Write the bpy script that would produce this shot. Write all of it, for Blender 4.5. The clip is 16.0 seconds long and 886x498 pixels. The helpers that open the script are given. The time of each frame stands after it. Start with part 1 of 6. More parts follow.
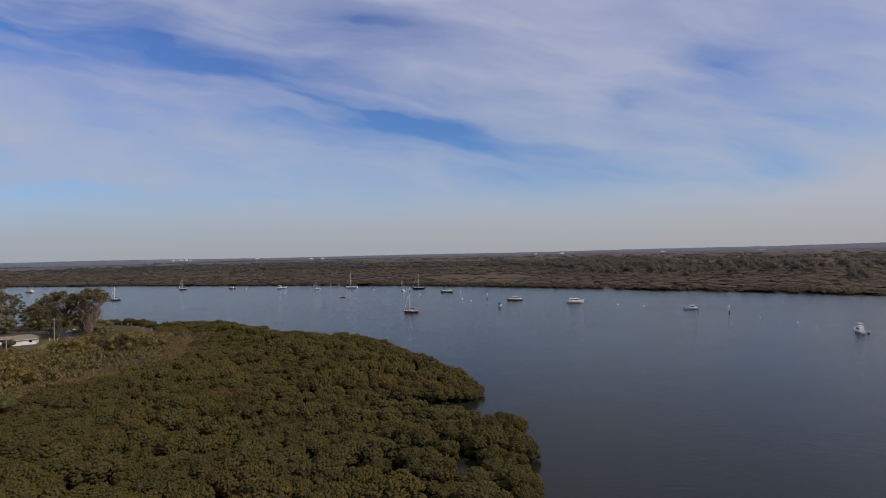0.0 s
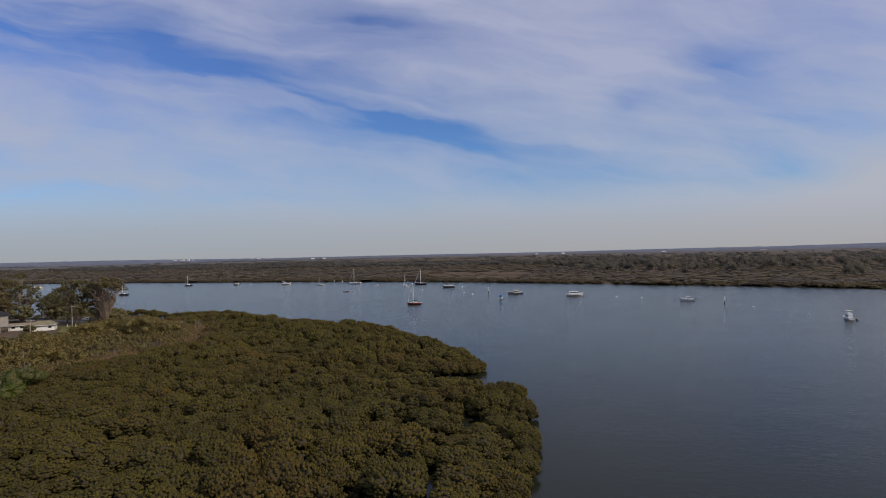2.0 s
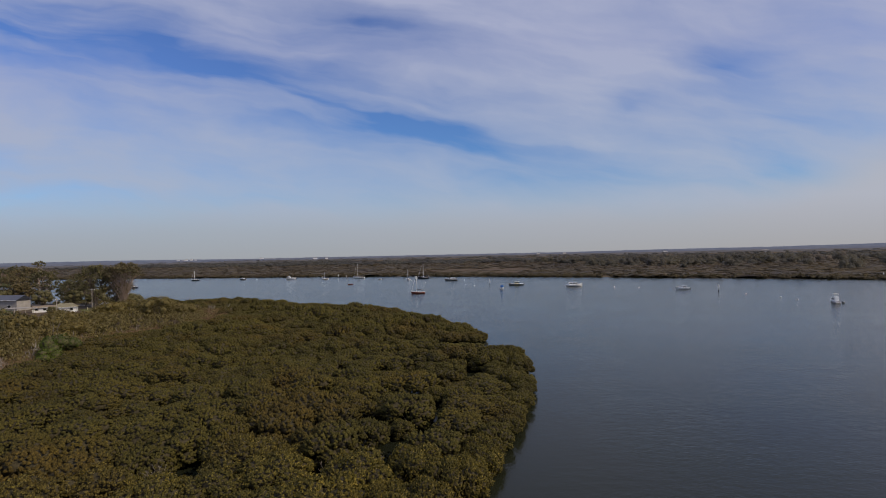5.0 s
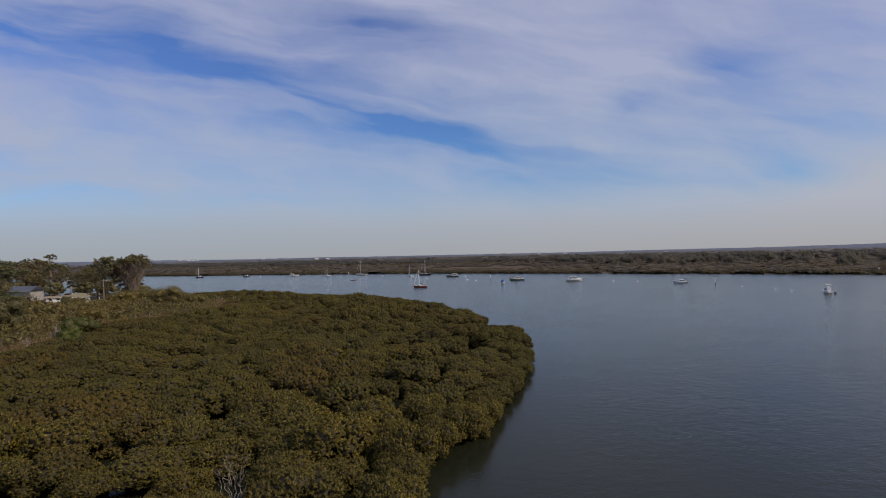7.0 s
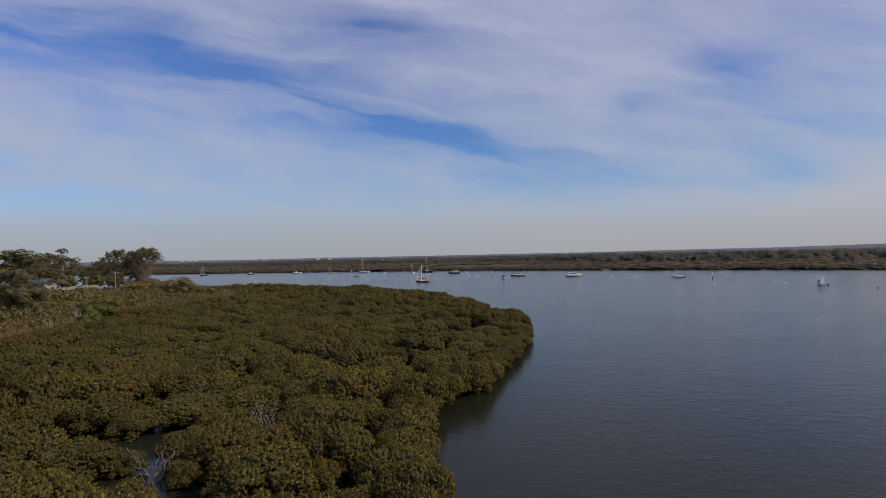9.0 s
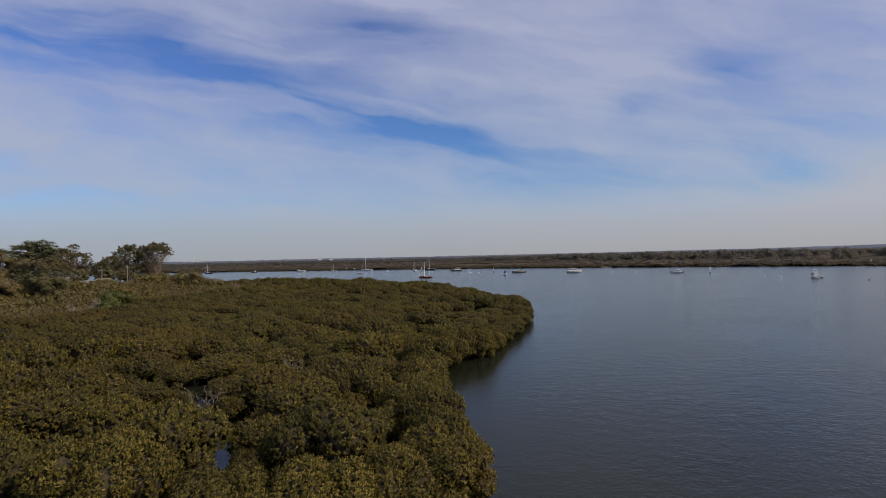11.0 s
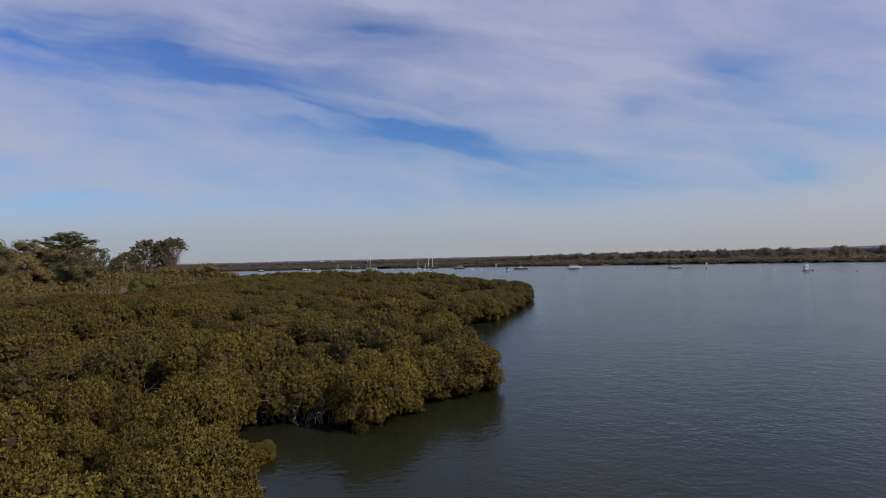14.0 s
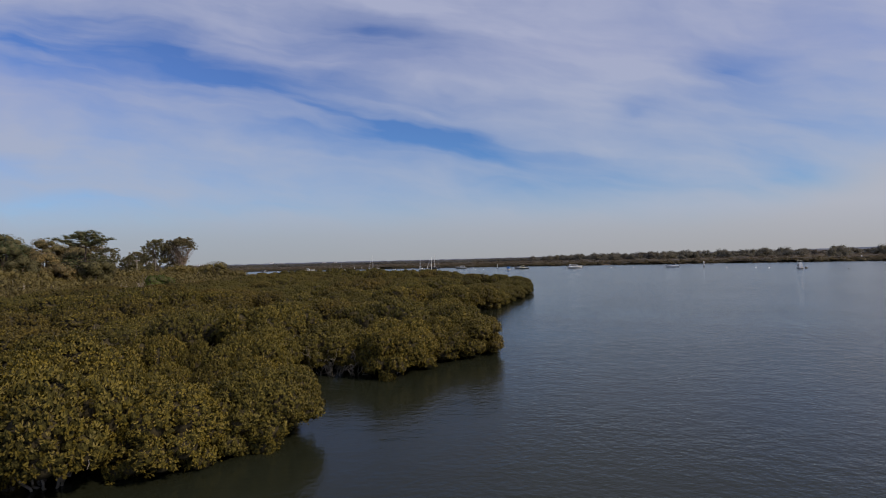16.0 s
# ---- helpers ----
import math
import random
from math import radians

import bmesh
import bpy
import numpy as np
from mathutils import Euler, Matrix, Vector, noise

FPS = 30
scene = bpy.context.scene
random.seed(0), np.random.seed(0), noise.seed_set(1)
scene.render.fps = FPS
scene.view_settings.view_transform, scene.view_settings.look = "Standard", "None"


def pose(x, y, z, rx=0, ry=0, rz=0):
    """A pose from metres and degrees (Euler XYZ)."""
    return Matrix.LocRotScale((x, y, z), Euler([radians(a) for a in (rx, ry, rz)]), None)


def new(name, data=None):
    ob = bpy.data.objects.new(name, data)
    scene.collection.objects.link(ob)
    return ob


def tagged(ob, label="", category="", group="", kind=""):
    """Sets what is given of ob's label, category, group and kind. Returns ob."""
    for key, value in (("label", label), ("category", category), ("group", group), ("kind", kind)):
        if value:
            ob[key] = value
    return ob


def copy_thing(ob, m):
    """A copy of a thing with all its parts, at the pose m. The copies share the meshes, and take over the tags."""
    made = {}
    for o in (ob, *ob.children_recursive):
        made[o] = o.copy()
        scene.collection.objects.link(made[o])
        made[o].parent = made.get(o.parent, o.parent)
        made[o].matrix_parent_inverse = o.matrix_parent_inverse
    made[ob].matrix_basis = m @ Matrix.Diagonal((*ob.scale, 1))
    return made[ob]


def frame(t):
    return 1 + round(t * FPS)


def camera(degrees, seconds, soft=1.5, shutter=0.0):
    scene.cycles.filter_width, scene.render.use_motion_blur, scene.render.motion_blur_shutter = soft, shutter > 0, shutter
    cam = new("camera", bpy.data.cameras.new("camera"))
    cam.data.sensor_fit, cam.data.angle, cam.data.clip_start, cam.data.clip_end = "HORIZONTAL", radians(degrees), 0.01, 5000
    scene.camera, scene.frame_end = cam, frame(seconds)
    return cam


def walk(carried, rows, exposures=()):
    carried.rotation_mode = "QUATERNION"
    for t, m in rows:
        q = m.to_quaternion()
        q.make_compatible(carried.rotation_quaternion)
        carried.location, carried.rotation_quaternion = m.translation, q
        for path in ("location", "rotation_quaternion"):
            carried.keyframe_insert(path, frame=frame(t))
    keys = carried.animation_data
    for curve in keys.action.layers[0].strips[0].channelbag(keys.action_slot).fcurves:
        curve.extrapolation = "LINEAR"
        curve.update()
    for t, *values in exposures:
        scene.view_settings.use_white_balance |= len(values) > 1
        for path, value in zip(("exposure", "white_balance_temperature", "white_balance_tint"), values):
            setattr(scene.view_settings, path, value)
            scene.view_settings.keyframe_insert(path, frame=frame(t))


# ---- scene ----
cam = camera(84.0, 16.0, soft=1.0)
PATH = [
    (0.0, 2.008, -1.526, 35.069, 90.298, 1.309, 1.209),
    (0.5, 1.755, -3.455, 33.959, 90.320, 1.306, 1.241),
    (1.0, 1.542, -5.284, 32.851, 90.341, 1.304, 1.273),
    (1.5, 1.364, -7.025, 31.747, 90.362, 1.302, 1.305),
    (2.0, 1.215, -8.690, 30.648, 90.384, 1.300, 1.337),
    (2.5, 1.088, -10.290, 29.558, 90.406, 1.298, 1.369),
    (3.0, 0.978, -11.835, 28.477, 90.428, 1.296, 1.400),
    (3.5, 0.882, -13.336, 27.407, 90.451, 1.295, 1.432),
    (4.0, 0.794, -14.799, 26.349, 90.474, 1.294, 1.463),
    (4.5, 0.710, -16.234, 25.306, 90.497, 1.294, 1.495),
    (5.0, 0.627, -17.648, 24.277, 90.521, 1.294, 1.526),
    (5.5, 0.542, -19.047, 23.264, 90.546, 1.294, 1.558),
    (6.0, 0.451, -20.437, 22.269, 90.572, 1.295, 1.590),
    (6.5, 0.354, -21.823, 21.292, 90.598, 1.297, 1.622),
    (7.0, 0.247, -23.209, 20.334, 90.625, 1.299, 1.654),
    (7.5, 0.129, -24.601, 19.396, 90.653, 1.302, 1.686),
    (8.0, 0.000, -26.000, 18.480, 90.682, 1.305, 1.719),
    (8.5, -0.141, -27.410, 17.586, 90.713, 1.310, 1.752),
    (9.0, -0.295, -28.832, 16.716, 90.744, 1.315, 1.785),
    (9.5, -0.460, -30.268, 15.871, 90.777, 1.320, 1.819),
    (10.0, -0.635, -31.719, 15.053, 90.811, 1.327, 1.852),
    (10.5, -0.821, -33.185, 14.264, 90.846, 1.335, 1.887),
    (11.0, -1.014, -34.667, 13.504, 90.883, 1.343, 1.922),
    (11.5, -1.212, -36.163, 12.777, 90.921, 1.353, 1.957),
    (12.0, -1.412, -37.673, 12.085, 90.961, 1.363, 1.993),
    (12.5, -1.612, -39.194, 11.430, 91.002, 1.375, 2.029),
    (13.0, -1.806, -40.726, 10.816, 91.045, 1.387, 2.066),
    (13.5, -1.992, -42.265, 10.245, 91.090, 1.401, 2.104),
    (14.0, -2.163, -43.808, 9.721, 91.137, 1.416, 2.142),
    (14.5, -2.315, -45.353, 9.247, 91.186, 1.432, 2.181),
    (15.0, -2.442, -46.896, 8.829, 91.236, 1.449, 2.220),
    (15.5, -2.537, -48.432, 8.471, 91.289, 1.468, 2.261),
    (16.0, -2.592, -49.958, 8.178, 91.344, 1.488, 2.302),
]
walk(cam, [(t, pose(x, y, z, rx, ry, rz)) for t, x, y, z, rx, ry, rz in PATH])

# ---- world, sun ----
SUN_AZ, SUN_EL = radians(112), radians(39)      # clockwise from +y (ahead), above the horizon
sun_dir = Vector((math.sin(SUN_AZ) * math.cos(SUN_EL), math.cos(SUN_AZ) * math.cos(SUN_EL), math.sin(SUN_EL)))
sun_data = bpy.data.lights.new("sun", "SUN")
sun_data.energy, sun_data.angle, sun_data.color = 2.8, radians(0.6), (1.0, 0.85, 0.66)
sun = new("sun", sun_data)
sun.rotation_euler = sun_dir.to_track_quat("Z", "Y").to_euler()

world = bpy.data.worlds.new("sky")
scene.world = world
world.use_nodes = True
wt = world.node_tree
wt.nodes.clear()


def wnode(kind, operation=None, vector_type=None, interpolation_type=None):
    n = wt.nodes.new(kind)
    if operation:
        n.operation = operation
    if vector_type:
        n.vector_type = vector_type
    if interpolation_type:
        n.interpolation_type = interpolation_type
    return n


def wmath(op, a, b=None, clamp=False):
    n = wnode("ShaderNodeMath", operation=op)
    n.use_clamp = clamp
    for k, v in enumerate((a, b)):
        if v is None:
            continue
        if isinstance(v, (int, float)):
            n.inputs[k].default_value = v
        else:
            wt.links.new(v, n.inputs[k])
    return n.outputs[0]


def wmix(fac, a, b, blend="MIX"):
    n = wnode("ShaderNodeMix")
    n.data_type, n.blend_type = "RGBA", blend
    for k, v in ((0, fac), (6, a), (7, b)):
        if isinstance(v, (int, float)):
            n.inputs[k].default_value = v
        elif isinstance(v, tuple):
            n.inputs[k].default_value = (*v, 1)
        else:
            wt.links.new(v, n.inputs[k])
    return n.outputs[2]


sky = wnode("ShaderNodeTexSky")
sky.sky_type, sky.sun_disc, sky.sun_elevation, sky.sun_rotation = "NISHITA", False, SUN_EL, SUN_AZ
sky.altitude, sky.air_density, sky.dust_density, sky.ozone_density = 0, 1.0, 0.6, 2.0
coord = wnode("ShaderNodeTexCoord")
split = wnode("ShaderNodeSeparateXYZ")
wt.links.new(coord.outputs["Generated"], split.inputs[0])
depth = wmath("MAXIMUM", wmath("ABSOLUTE", split.outputs[1]), 0.25)
flat = wnode("ShaderNodeCombineXYZ")                 # the cloud sheet, laid flat ahead
wt.links.new(wmath("DIVIDE", split.outputs[0], depth), flat.inputs[0])
wt.links.new(wmath("DIVIDE", split.outputs[2], depth), flat.inputs[1])
high = flat.inputs[1].links[0].from_socket


def wnoise(scale, detail, rough, stretch=(1, 1, 1), turn=0.0, shift=(0, 0, 0), source=None):
    mp = wnode("ShaderNodeMapping", vector_type="TEXTURE")
    mp.inputs["Scale"].default_value = tuple(1 / k for k in stretch)
    mp.inputs["Rotation"].default_value = (0, 0, turn)
    mp.inputs["Location"].default_value = shift
    wt.links.new(source or flat.outputs[0], mp.inputs[0])
    n = wnode("ShaderNodeTexNoise")
    n.inputs["Scale"].default_value, n.inputs["Detail"].default_value, n.inputs["Roughness"].default_value = scale, detail, rough
    wt.links.new(mp.outputs[0], n.inputs["Vector"])
    return n


# wind-drawn warp of the sheet, so that no gap has a clean outline
warp = wnoise(2.6, 4, 0.55, (1, 2.2, 1), -0.2)
bent = wnode("ShaderNodeVectorMath", operation="MULTIPLY_ADD")
wt.links.new(warp.outputs["Color"], bent.inputs[0])
bent.inputs[1].default_value = (0.20, 0.11, 0.0)
wt.links.new(flat.outputs[0], bent.inputs[2])
off = wnode("ShaderNodeVectorMath", operation="SUBTRACT")
wt.links.new(bent.outputs[0], off.inputs[0])
off.inputs[1].default_value = (0.10, 0.055, 0.0)


def gap(x, z, half_x, half_z, turn, strength):
    """A soft opening in the cloud sheet: centre and half sizes in the sheet, its lean in degrees."""
    mp = wnode("ShaderNodeMapping", vector_type="TEXTURE")
    mp.inputs["Location"].default_value = (x, z, 0)
    mp.inputs["Rotation"].default_value = (0, 0, radians(turn))
    mp.inputs["Scale"].default_value = (half_x, half_z, 1)
    wt.links.new(off.outputs[0], mp.inputs[0])
    g = wnode("ShaderNodeTexGradient")
    g.gradient_type = "QUADRATIC_SPHERE"
    wt.links.new(mp.outputs[0], g.inputs[0])
    return wmath("MULTIPLY", g.outputs[0], strength)


GAPS = [(-0.50, 0.372, 0.86, 0.250, -13, 0.86), (-0.10, 0.270, 0.55, 0.105, -10, 0.64), (-0.92, 0.480, 0.50, 0.150, -10, 0.70), (-0.18, 0.480, 0.36, 0.120, -12, 0.55),
        (-0.82, 0.140, 0.62, 0.050, -4, 0.50), (-0.34, 0.125, 0.40, 0.035, -3, 0.30), (0.16, 0.140, 0.60, 0.085, -1, 0.60), (0.55, 0.372, 0.24, 0.130, 2, 0.60), (-0.60, 0.500, 0.55, 0.110, -12, 0.30),
        (0.62, 0.140, 0.36, 0.085, 4, 0.55), (0.36, 0.295, 0.14, 0.070, 8, 0.40), (0.66, 0.250, 0.36, 0.160, 4, 0.40), (0.10, 0.205, 0.50, 0.060, -5, 0.45), (0.02, 0.262, 0.22, 0.050, -8, 0.36)]
opening = 0.0
for row in GAPS:
    opening = wmath("ADD", gap(*row), opening)
streak = wnoise(3.0, 5, 0.52, (0.8, 4.4, 1), -0.16, source=off.outputs[0])
puff = wnoise(4.5, 5, 0.52, (1, 1.8, 1), -0.35, (3, 1, 0), source=off.outputs[0])
grain = wmath("ADD", wmath("MULTIPLY", streak.outputs["Fac"], 0.9), wmath("MULTIPLY", puff.outputs["Fac"], 0.5))
wisp = wnode("ShaderNodeMapRange", interpolation_type="SMOOTHSTEP")        # thin cloud streaks drawn across the gaps
wisp.inputs["From Min"].default_value, wisp.inputs["From Max"].default_value, wisp.inputs["To Min"].default_value, wisp.inputs["To Max"].default_value = 0.34, 0.62, 0.48, 1.18
wt.links.new(wnoise(2.2, 4, 0.5, (0.8, 7.0, 1), -0.20, (1.3, 0.4, 0), source=off.outputs[0]).outputs["Fac"], wisp.inputs["Value"])
opening = wmath("MULTIPLY", opening, wisp.outputs[0])
cover = wmath("SUBTRACT", wmath("ADD", wmath("MULTIPLY", grain, 1.28), -0.02), opening, clamp=True)
low = wnode("ShaderNodeMapRange", interpolation_type="SMOOTHSTEP")        # the haze sheet over the horizon
low.inputs["From Min"].default_value, low.inputs["From Max"].default_value = 0.150, 0.045
bank_up = wnode("ShaderNodeMapRange", interpolation_type="SMOOTHSTEP")        # it stands higher down the estuary
bank_up.inputs["From Min"].default_value, bank_up.inputs["From Max"].default_value, bank_up.inputs["To Max"].default_value = 0.55, 1.10, 0.14
wt.links.new(flat.inputs[0].links[0].from_socket, bank_up.inputs["Value"])
wt.links.new(wmath("SUBTRACT", wmath("ADD", high, wmath("MULTIPLY", wmath("SUBTRACT", warp.outputs["Fac"], 0.5), 0.05)), bank_up.outputs[0]), low.inputs["Value"])
tone = wnode("ShaderNodeMapRange")
tone.inputs["From Min"].default_value, tone.inputs["From Max"].default_value = 0.10, 0.42
wt.links.new(high, tone.inputs["Value"])
sky_clear = wmix(1.0, sky.outputs[0], wmix(tone.outputs[0], (0.048, 0.076, 0.108), (0.058, 0.076, 0.120)), "MULTIPLY")
cloud_col = wmix(tone.outputs[0], (0.366, 0.442, 0.580), (0.374, 0.408, 0.574))
sky_col = wmix(cover, sky_clear, cloud_col)
near_ground = wnode("ShaderNodeMapRange")
near_ground.inputs["From Min"].default_value, near_ground.inputs["From Max"].default_value = 0.0, 0.10
wt.links.new(high, near_ground.inputs["Value"])
sidew = wnode("ShaderNodeMapRange", interpolation_type="SMOOTHSTEP")
sidew.inputs["From Min"].default_value, sidew.inputs["From Max"].default_value = -0.7, 1.0
wt.links.new(flat.inputs[0].links[0].from_socket, sidew.inputs["Value"])
haze_col = wmix(near_ground.outputs[0], wmix(sidew.outputs[0], (0.345, 0.362, 0.385), (0.382, 0.372, 0.378)), wmix(sidew.outputs[0], (0.366, 0.428, 0.514), (0.436, 0.452, 0.514)))
sky_col = wmix(wmath("MULTIPLY", low.outputs[0], 0.93), sky_col, haze_col)
bg = wnode("ShaderNodeBackground")
wt.links.new(sky_col, bg.inputs[0])
wt.links.new(bg.outputs[0], wnode("ShaderNodeOutputWorld").inputs[0])

# ---- materials ----


def material(name, rough=0.6, metal=0.0):
    m = bpy.data.materials.new(name)
    m.use_nodes = True
    p = m.node_tree.nodes["Principled BSDF"]
    p.inputs["Roughness"].default_value, p.inputs["Metallic"].default_value = rough, metal
    return m, m.node_tree, p


def tex_noise(t, scale, detail=4, rough=0.55, space="Position", stretch=None):
    n = t.nodes.new("ShaderNodeTexNoise")
    n.inputs["Scale"].default_value, n.inputs["Detail"].default_value, n.inputs["Roughness"].default_value = scale, detail, rough
    if space == "Position":
        src = t.nodes.new("ShaderNodeNewGeometry").outputs["Position"]
    else:
        src = t.nodes.new("ShaderNodeTexCoord").outputs["Object"]
    if stretch:
        mp = t.nodes.new("ShaderNodeMapping")
        mp.inputs["Scale"].default_value = stretch
        t.links.new(src, mp.inputs[0])
        src = mp.outputs[0]
    t.links.new(src, n.inputs["Vector"])
    return n.outputs["Fac"]


def ramp(t, fac, stops):
    r = t.nodes.new("ShaderNodeValToRGB")
    r.color_ramp.elements[0].position, r.color_ramp.elements[0].color = stops[0][0], (*stops[0][1], 1)
    r.color_ramp.elements[1].position, r.color_ramp.elements[1].color = stops[-1][0], (*stops[-1][1], 1)
    for pos, col in stops[1:-1]:
        e = r.color_ramp.elements.new(pos)
        e.color = (*col, 1)
    t.links.new(fac, r.inputs[0])
    return r.outputs[0]


def mixed(t, fac, a, b, blend="MIX"):
    n = t.nodes.new("ShaderNodeMix")
    n.data_type, n.blend_type = "RGBA", blend
    for k, v in ((0, fac), (6, a), (7, b)):
        if isinstance(v, (int, float)):
            n.inputs[k].default_value = v
        elif isinstance(v, tuple):
            n.inputs[k].default_value = (*v, 1)
        else:
            t.links.new(v, n.inputs[k])
    return n.outputs[2]


def bump(t, p, fac, strength, distance):
    b = t.nodes.new("ShaderNodeBump")
    b.inputs["Strength"].default_value, b.inputs["Distance"].default_value = strength, distance
    t.links.new(fac, b.inputs["Height"])
    t.links.new(b.outputs[0], p.inputs["Normal"])


def foliage(name, dark, mid, light, patch=0.13, see_through=0.25, odd=None, gloss=0.5):
    """Leaves: tone from patch to patch, from leaf to leaf and from tree to tree, with light coming through them."""
    m, t, p = material(name, gloss)
    p.inputs["Specular IOR Level"].default_value = 0.16 if gloss >= 0.5 else 0.5
    geo = t.nodes.new("ShaderNodeNewGeometry")
    one = ramp(t, geo.outputs["Random Per Island"], [(0.0, dark), (0.45, mid), (1.0, light)])
    wide = ramp(t, tex_noise(t, patch, 5, 0.6), [(0.30, (0.62, 0.60, 0.66)), (0.5, (1.0, 1.0, 1.0)), (0.72, (1.20, 1.14, 0.94))])
    col = mixed(t, 1.0, one, wide, "MULTIPLY")
    if odd:
        col = mixed(t, ramp(t, tex_noise(t, patch * 0.55, 3, 0.5), [(0.56, (0, 0, 0)), (0.70, (0.75, 0.75, 0.75))]), col, odd)
    info = t.nodes.new("ShaderNodeObjectInfo")
    col = mixed(t, 1.0, col, ramp(t, info.outputs["Random"], [(0, (0.86, 0.88, 0.95)), (1, (1.14, 1.1, 1.0))]), "MULTIPLY")
    t.links.new(col, p.inputs["Base Color"])
    tr = t.nodes.new("ShaderNodeBsdfTranslucent")
    t.links.new(col, tr.inputs[0])
    mx = t.nodes.new("ShaderNodeMixShader")
    mx.inputs[0].default_value = see_through
    t.links.new(p.outputs[0], mx.inputs[1])
    t.links.new(tr.outputs[0], mx.inputs[2])
    t.links.new(mx.outputs[0], t.nodes["Material Output"].inputs[0])
    return m


def surface(name, stops, scale, rough=0.7, relief=0.0, detail=5, space="Position", stretch=None, metal=0.0, fine=None):
    """A solid surface whose colour runs over the stops by noise, with a second, finer noise as relief."""
    m, t, p = material(name, rough, metal)
    if rough >= 0.75:
        p.inputs["Specular IOR Level"].default_value = 0.1
    col = ramp(t, tex_noise(t, scale, detail, 0.6, space, stretch), stops)
    second = tex_noise(t, fine or scale * 7, 4, 0.6, space, stretch)
    col = mixed(t, 1.0, col, ramp(t, second, [(0.25, (0.86, 0.86, 0.86)), (0.75, (1.12, 1.12, 1.12))]), "MULTIPLY")
    t.links.new(col, p.inputs["Base Color"])
    if relief:
        bump(t, p, second, 0.6, relief)
    return m


M_MANGROVE = foliage("mangrove_leaf", (0.118, 0.093, 0.018), (0.157, 0.122, 0.022), (0.200, 0.157, 0.031), 0.10, 0.12, odd=(0.098, 0.076, 0.028))
M_SCRUB = foliage("scrub_leaf", (0.130, 0.106, 0.038), (0.160, 0.129, 0.045), (0.192, 0.153, 0.056), 0.05, 0.34, odd=(0.200, 0.134, 0.072))
M_GREEN = foliage("green_shrub_leaf", (0.062, 0.088, 0.014), (0.082, 0.112, 0.017), (0.108, 0.140, 0.024), 0.2, 0.35)
M_GUM = foliage("gum_leaf", (0.108, 0.100, 0.046), (0.155, 0.141, 0.063), (0.212, 0.188, 0.086), 0.2, 0.42)
M_GUM_BROWN = foliage("dry_gum_leaf", (0.126, 0.102, 0.052), (0.172, 0.136, 0.068), (0.236, 0.184, 0.094), 0.2, 0.3)
M_PINE = foliage("pine_needle", (0.053, 0.065, 0.031), (0.077, 0.094, 0.043), (0.115, 0.135, 0.060), 0.25, 0.30)
# opposite bank: leaves lightened and greyed, the veil of haze is in their colour
M_FARWOOD = foliage("far_wood_hazy_leaf", (0.146, 0.138, 0.112), (0.154, 0.145, 0.117), (0.163, 0.153, 0.123), 0.012, 0.50, odd=(0.158, 0.134, 0.112))
M_FRINGE = foliage("bank_shrub_hazy_leaf", (0.116, 0.096, 0.054), (0.126, 0.103, 0.058), (0.136, 0.110, 0.062), 0.02, 0.40, odd=(0.132, 0.095, 0.062))
M_BRUSH = foliage("marsh_brush_hazy_leaf", (0.150, 0.125, 0.088), (0.158, 0.131, 0.091), (0.166, 0.137, 0.095), 0.010, 0.45, odd=(0.162, 0.122, 0.092))
M_DRY = foliage("dry_sedge", (0.13, 0.085, 0.05), (0.20, 0.135, 0.08), (0.28, 0.20, 0.12), 0.1, 0.3)
M_BARK = surface("pale_bark", [(0.3, (0.22, 0.19, 0.165)), (0.6, (0.36, 0.32, 0.28)), (0.8, (0.46, 0.42, 0.37))], 2.0, 0.8, 0.02)
M_BARK_GUM = surface("pinkish_gum_bark", [(0.3, (0.20, 0.150, 0.115)), (0.7, (0.36, 0.275, 0.21))], 2.0, 0.8, 0.02)
M_BARK_MANGROVE = surface("mangrove_bark", [(0.3, (0.17, 0.145, 0.120)), (0.7, (0.32, 0.28, 0.235))], 2.0, 0.85, 0.02)
M_BARK_DARK = surface("dark_bark", [(0.3, (0.07, 0.055, 0.045)), (0.7, (0.16, 0.13, 0.105))], 2.5, 0.9, 0.03)
M_MANGROVE_IN, t, p = material("mangrove_leaf_mass", 0.9)        # packed leaves seen as one mass: light leaf tips, with the shade of the gaps painted between
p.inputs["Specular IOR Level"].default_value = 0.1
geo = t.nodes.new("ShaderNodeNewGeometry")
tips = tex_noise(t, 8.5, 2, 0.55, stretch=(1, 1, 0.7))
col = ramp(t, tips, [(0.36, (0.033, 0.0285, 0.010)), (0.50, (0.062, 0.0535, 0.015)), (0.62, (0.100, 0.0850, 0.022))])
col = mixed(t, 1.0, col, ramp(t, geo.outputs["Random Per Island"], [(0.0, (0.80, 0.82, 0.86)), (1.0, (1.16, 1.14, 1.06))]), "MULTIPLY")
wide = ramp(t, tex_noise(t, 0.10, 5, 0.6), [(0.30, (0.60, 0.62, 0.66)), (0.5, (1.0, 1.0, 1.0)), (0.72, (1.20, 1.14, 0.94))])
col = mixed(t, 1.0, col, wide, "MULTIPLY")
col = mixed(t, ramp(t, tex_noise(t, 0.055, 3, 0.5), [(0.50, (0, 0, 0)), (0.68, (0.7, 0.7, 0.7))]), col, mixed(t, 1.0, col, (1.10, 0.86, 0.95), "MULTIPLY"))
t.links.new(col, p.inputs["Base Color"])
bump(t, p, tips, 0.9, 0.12)
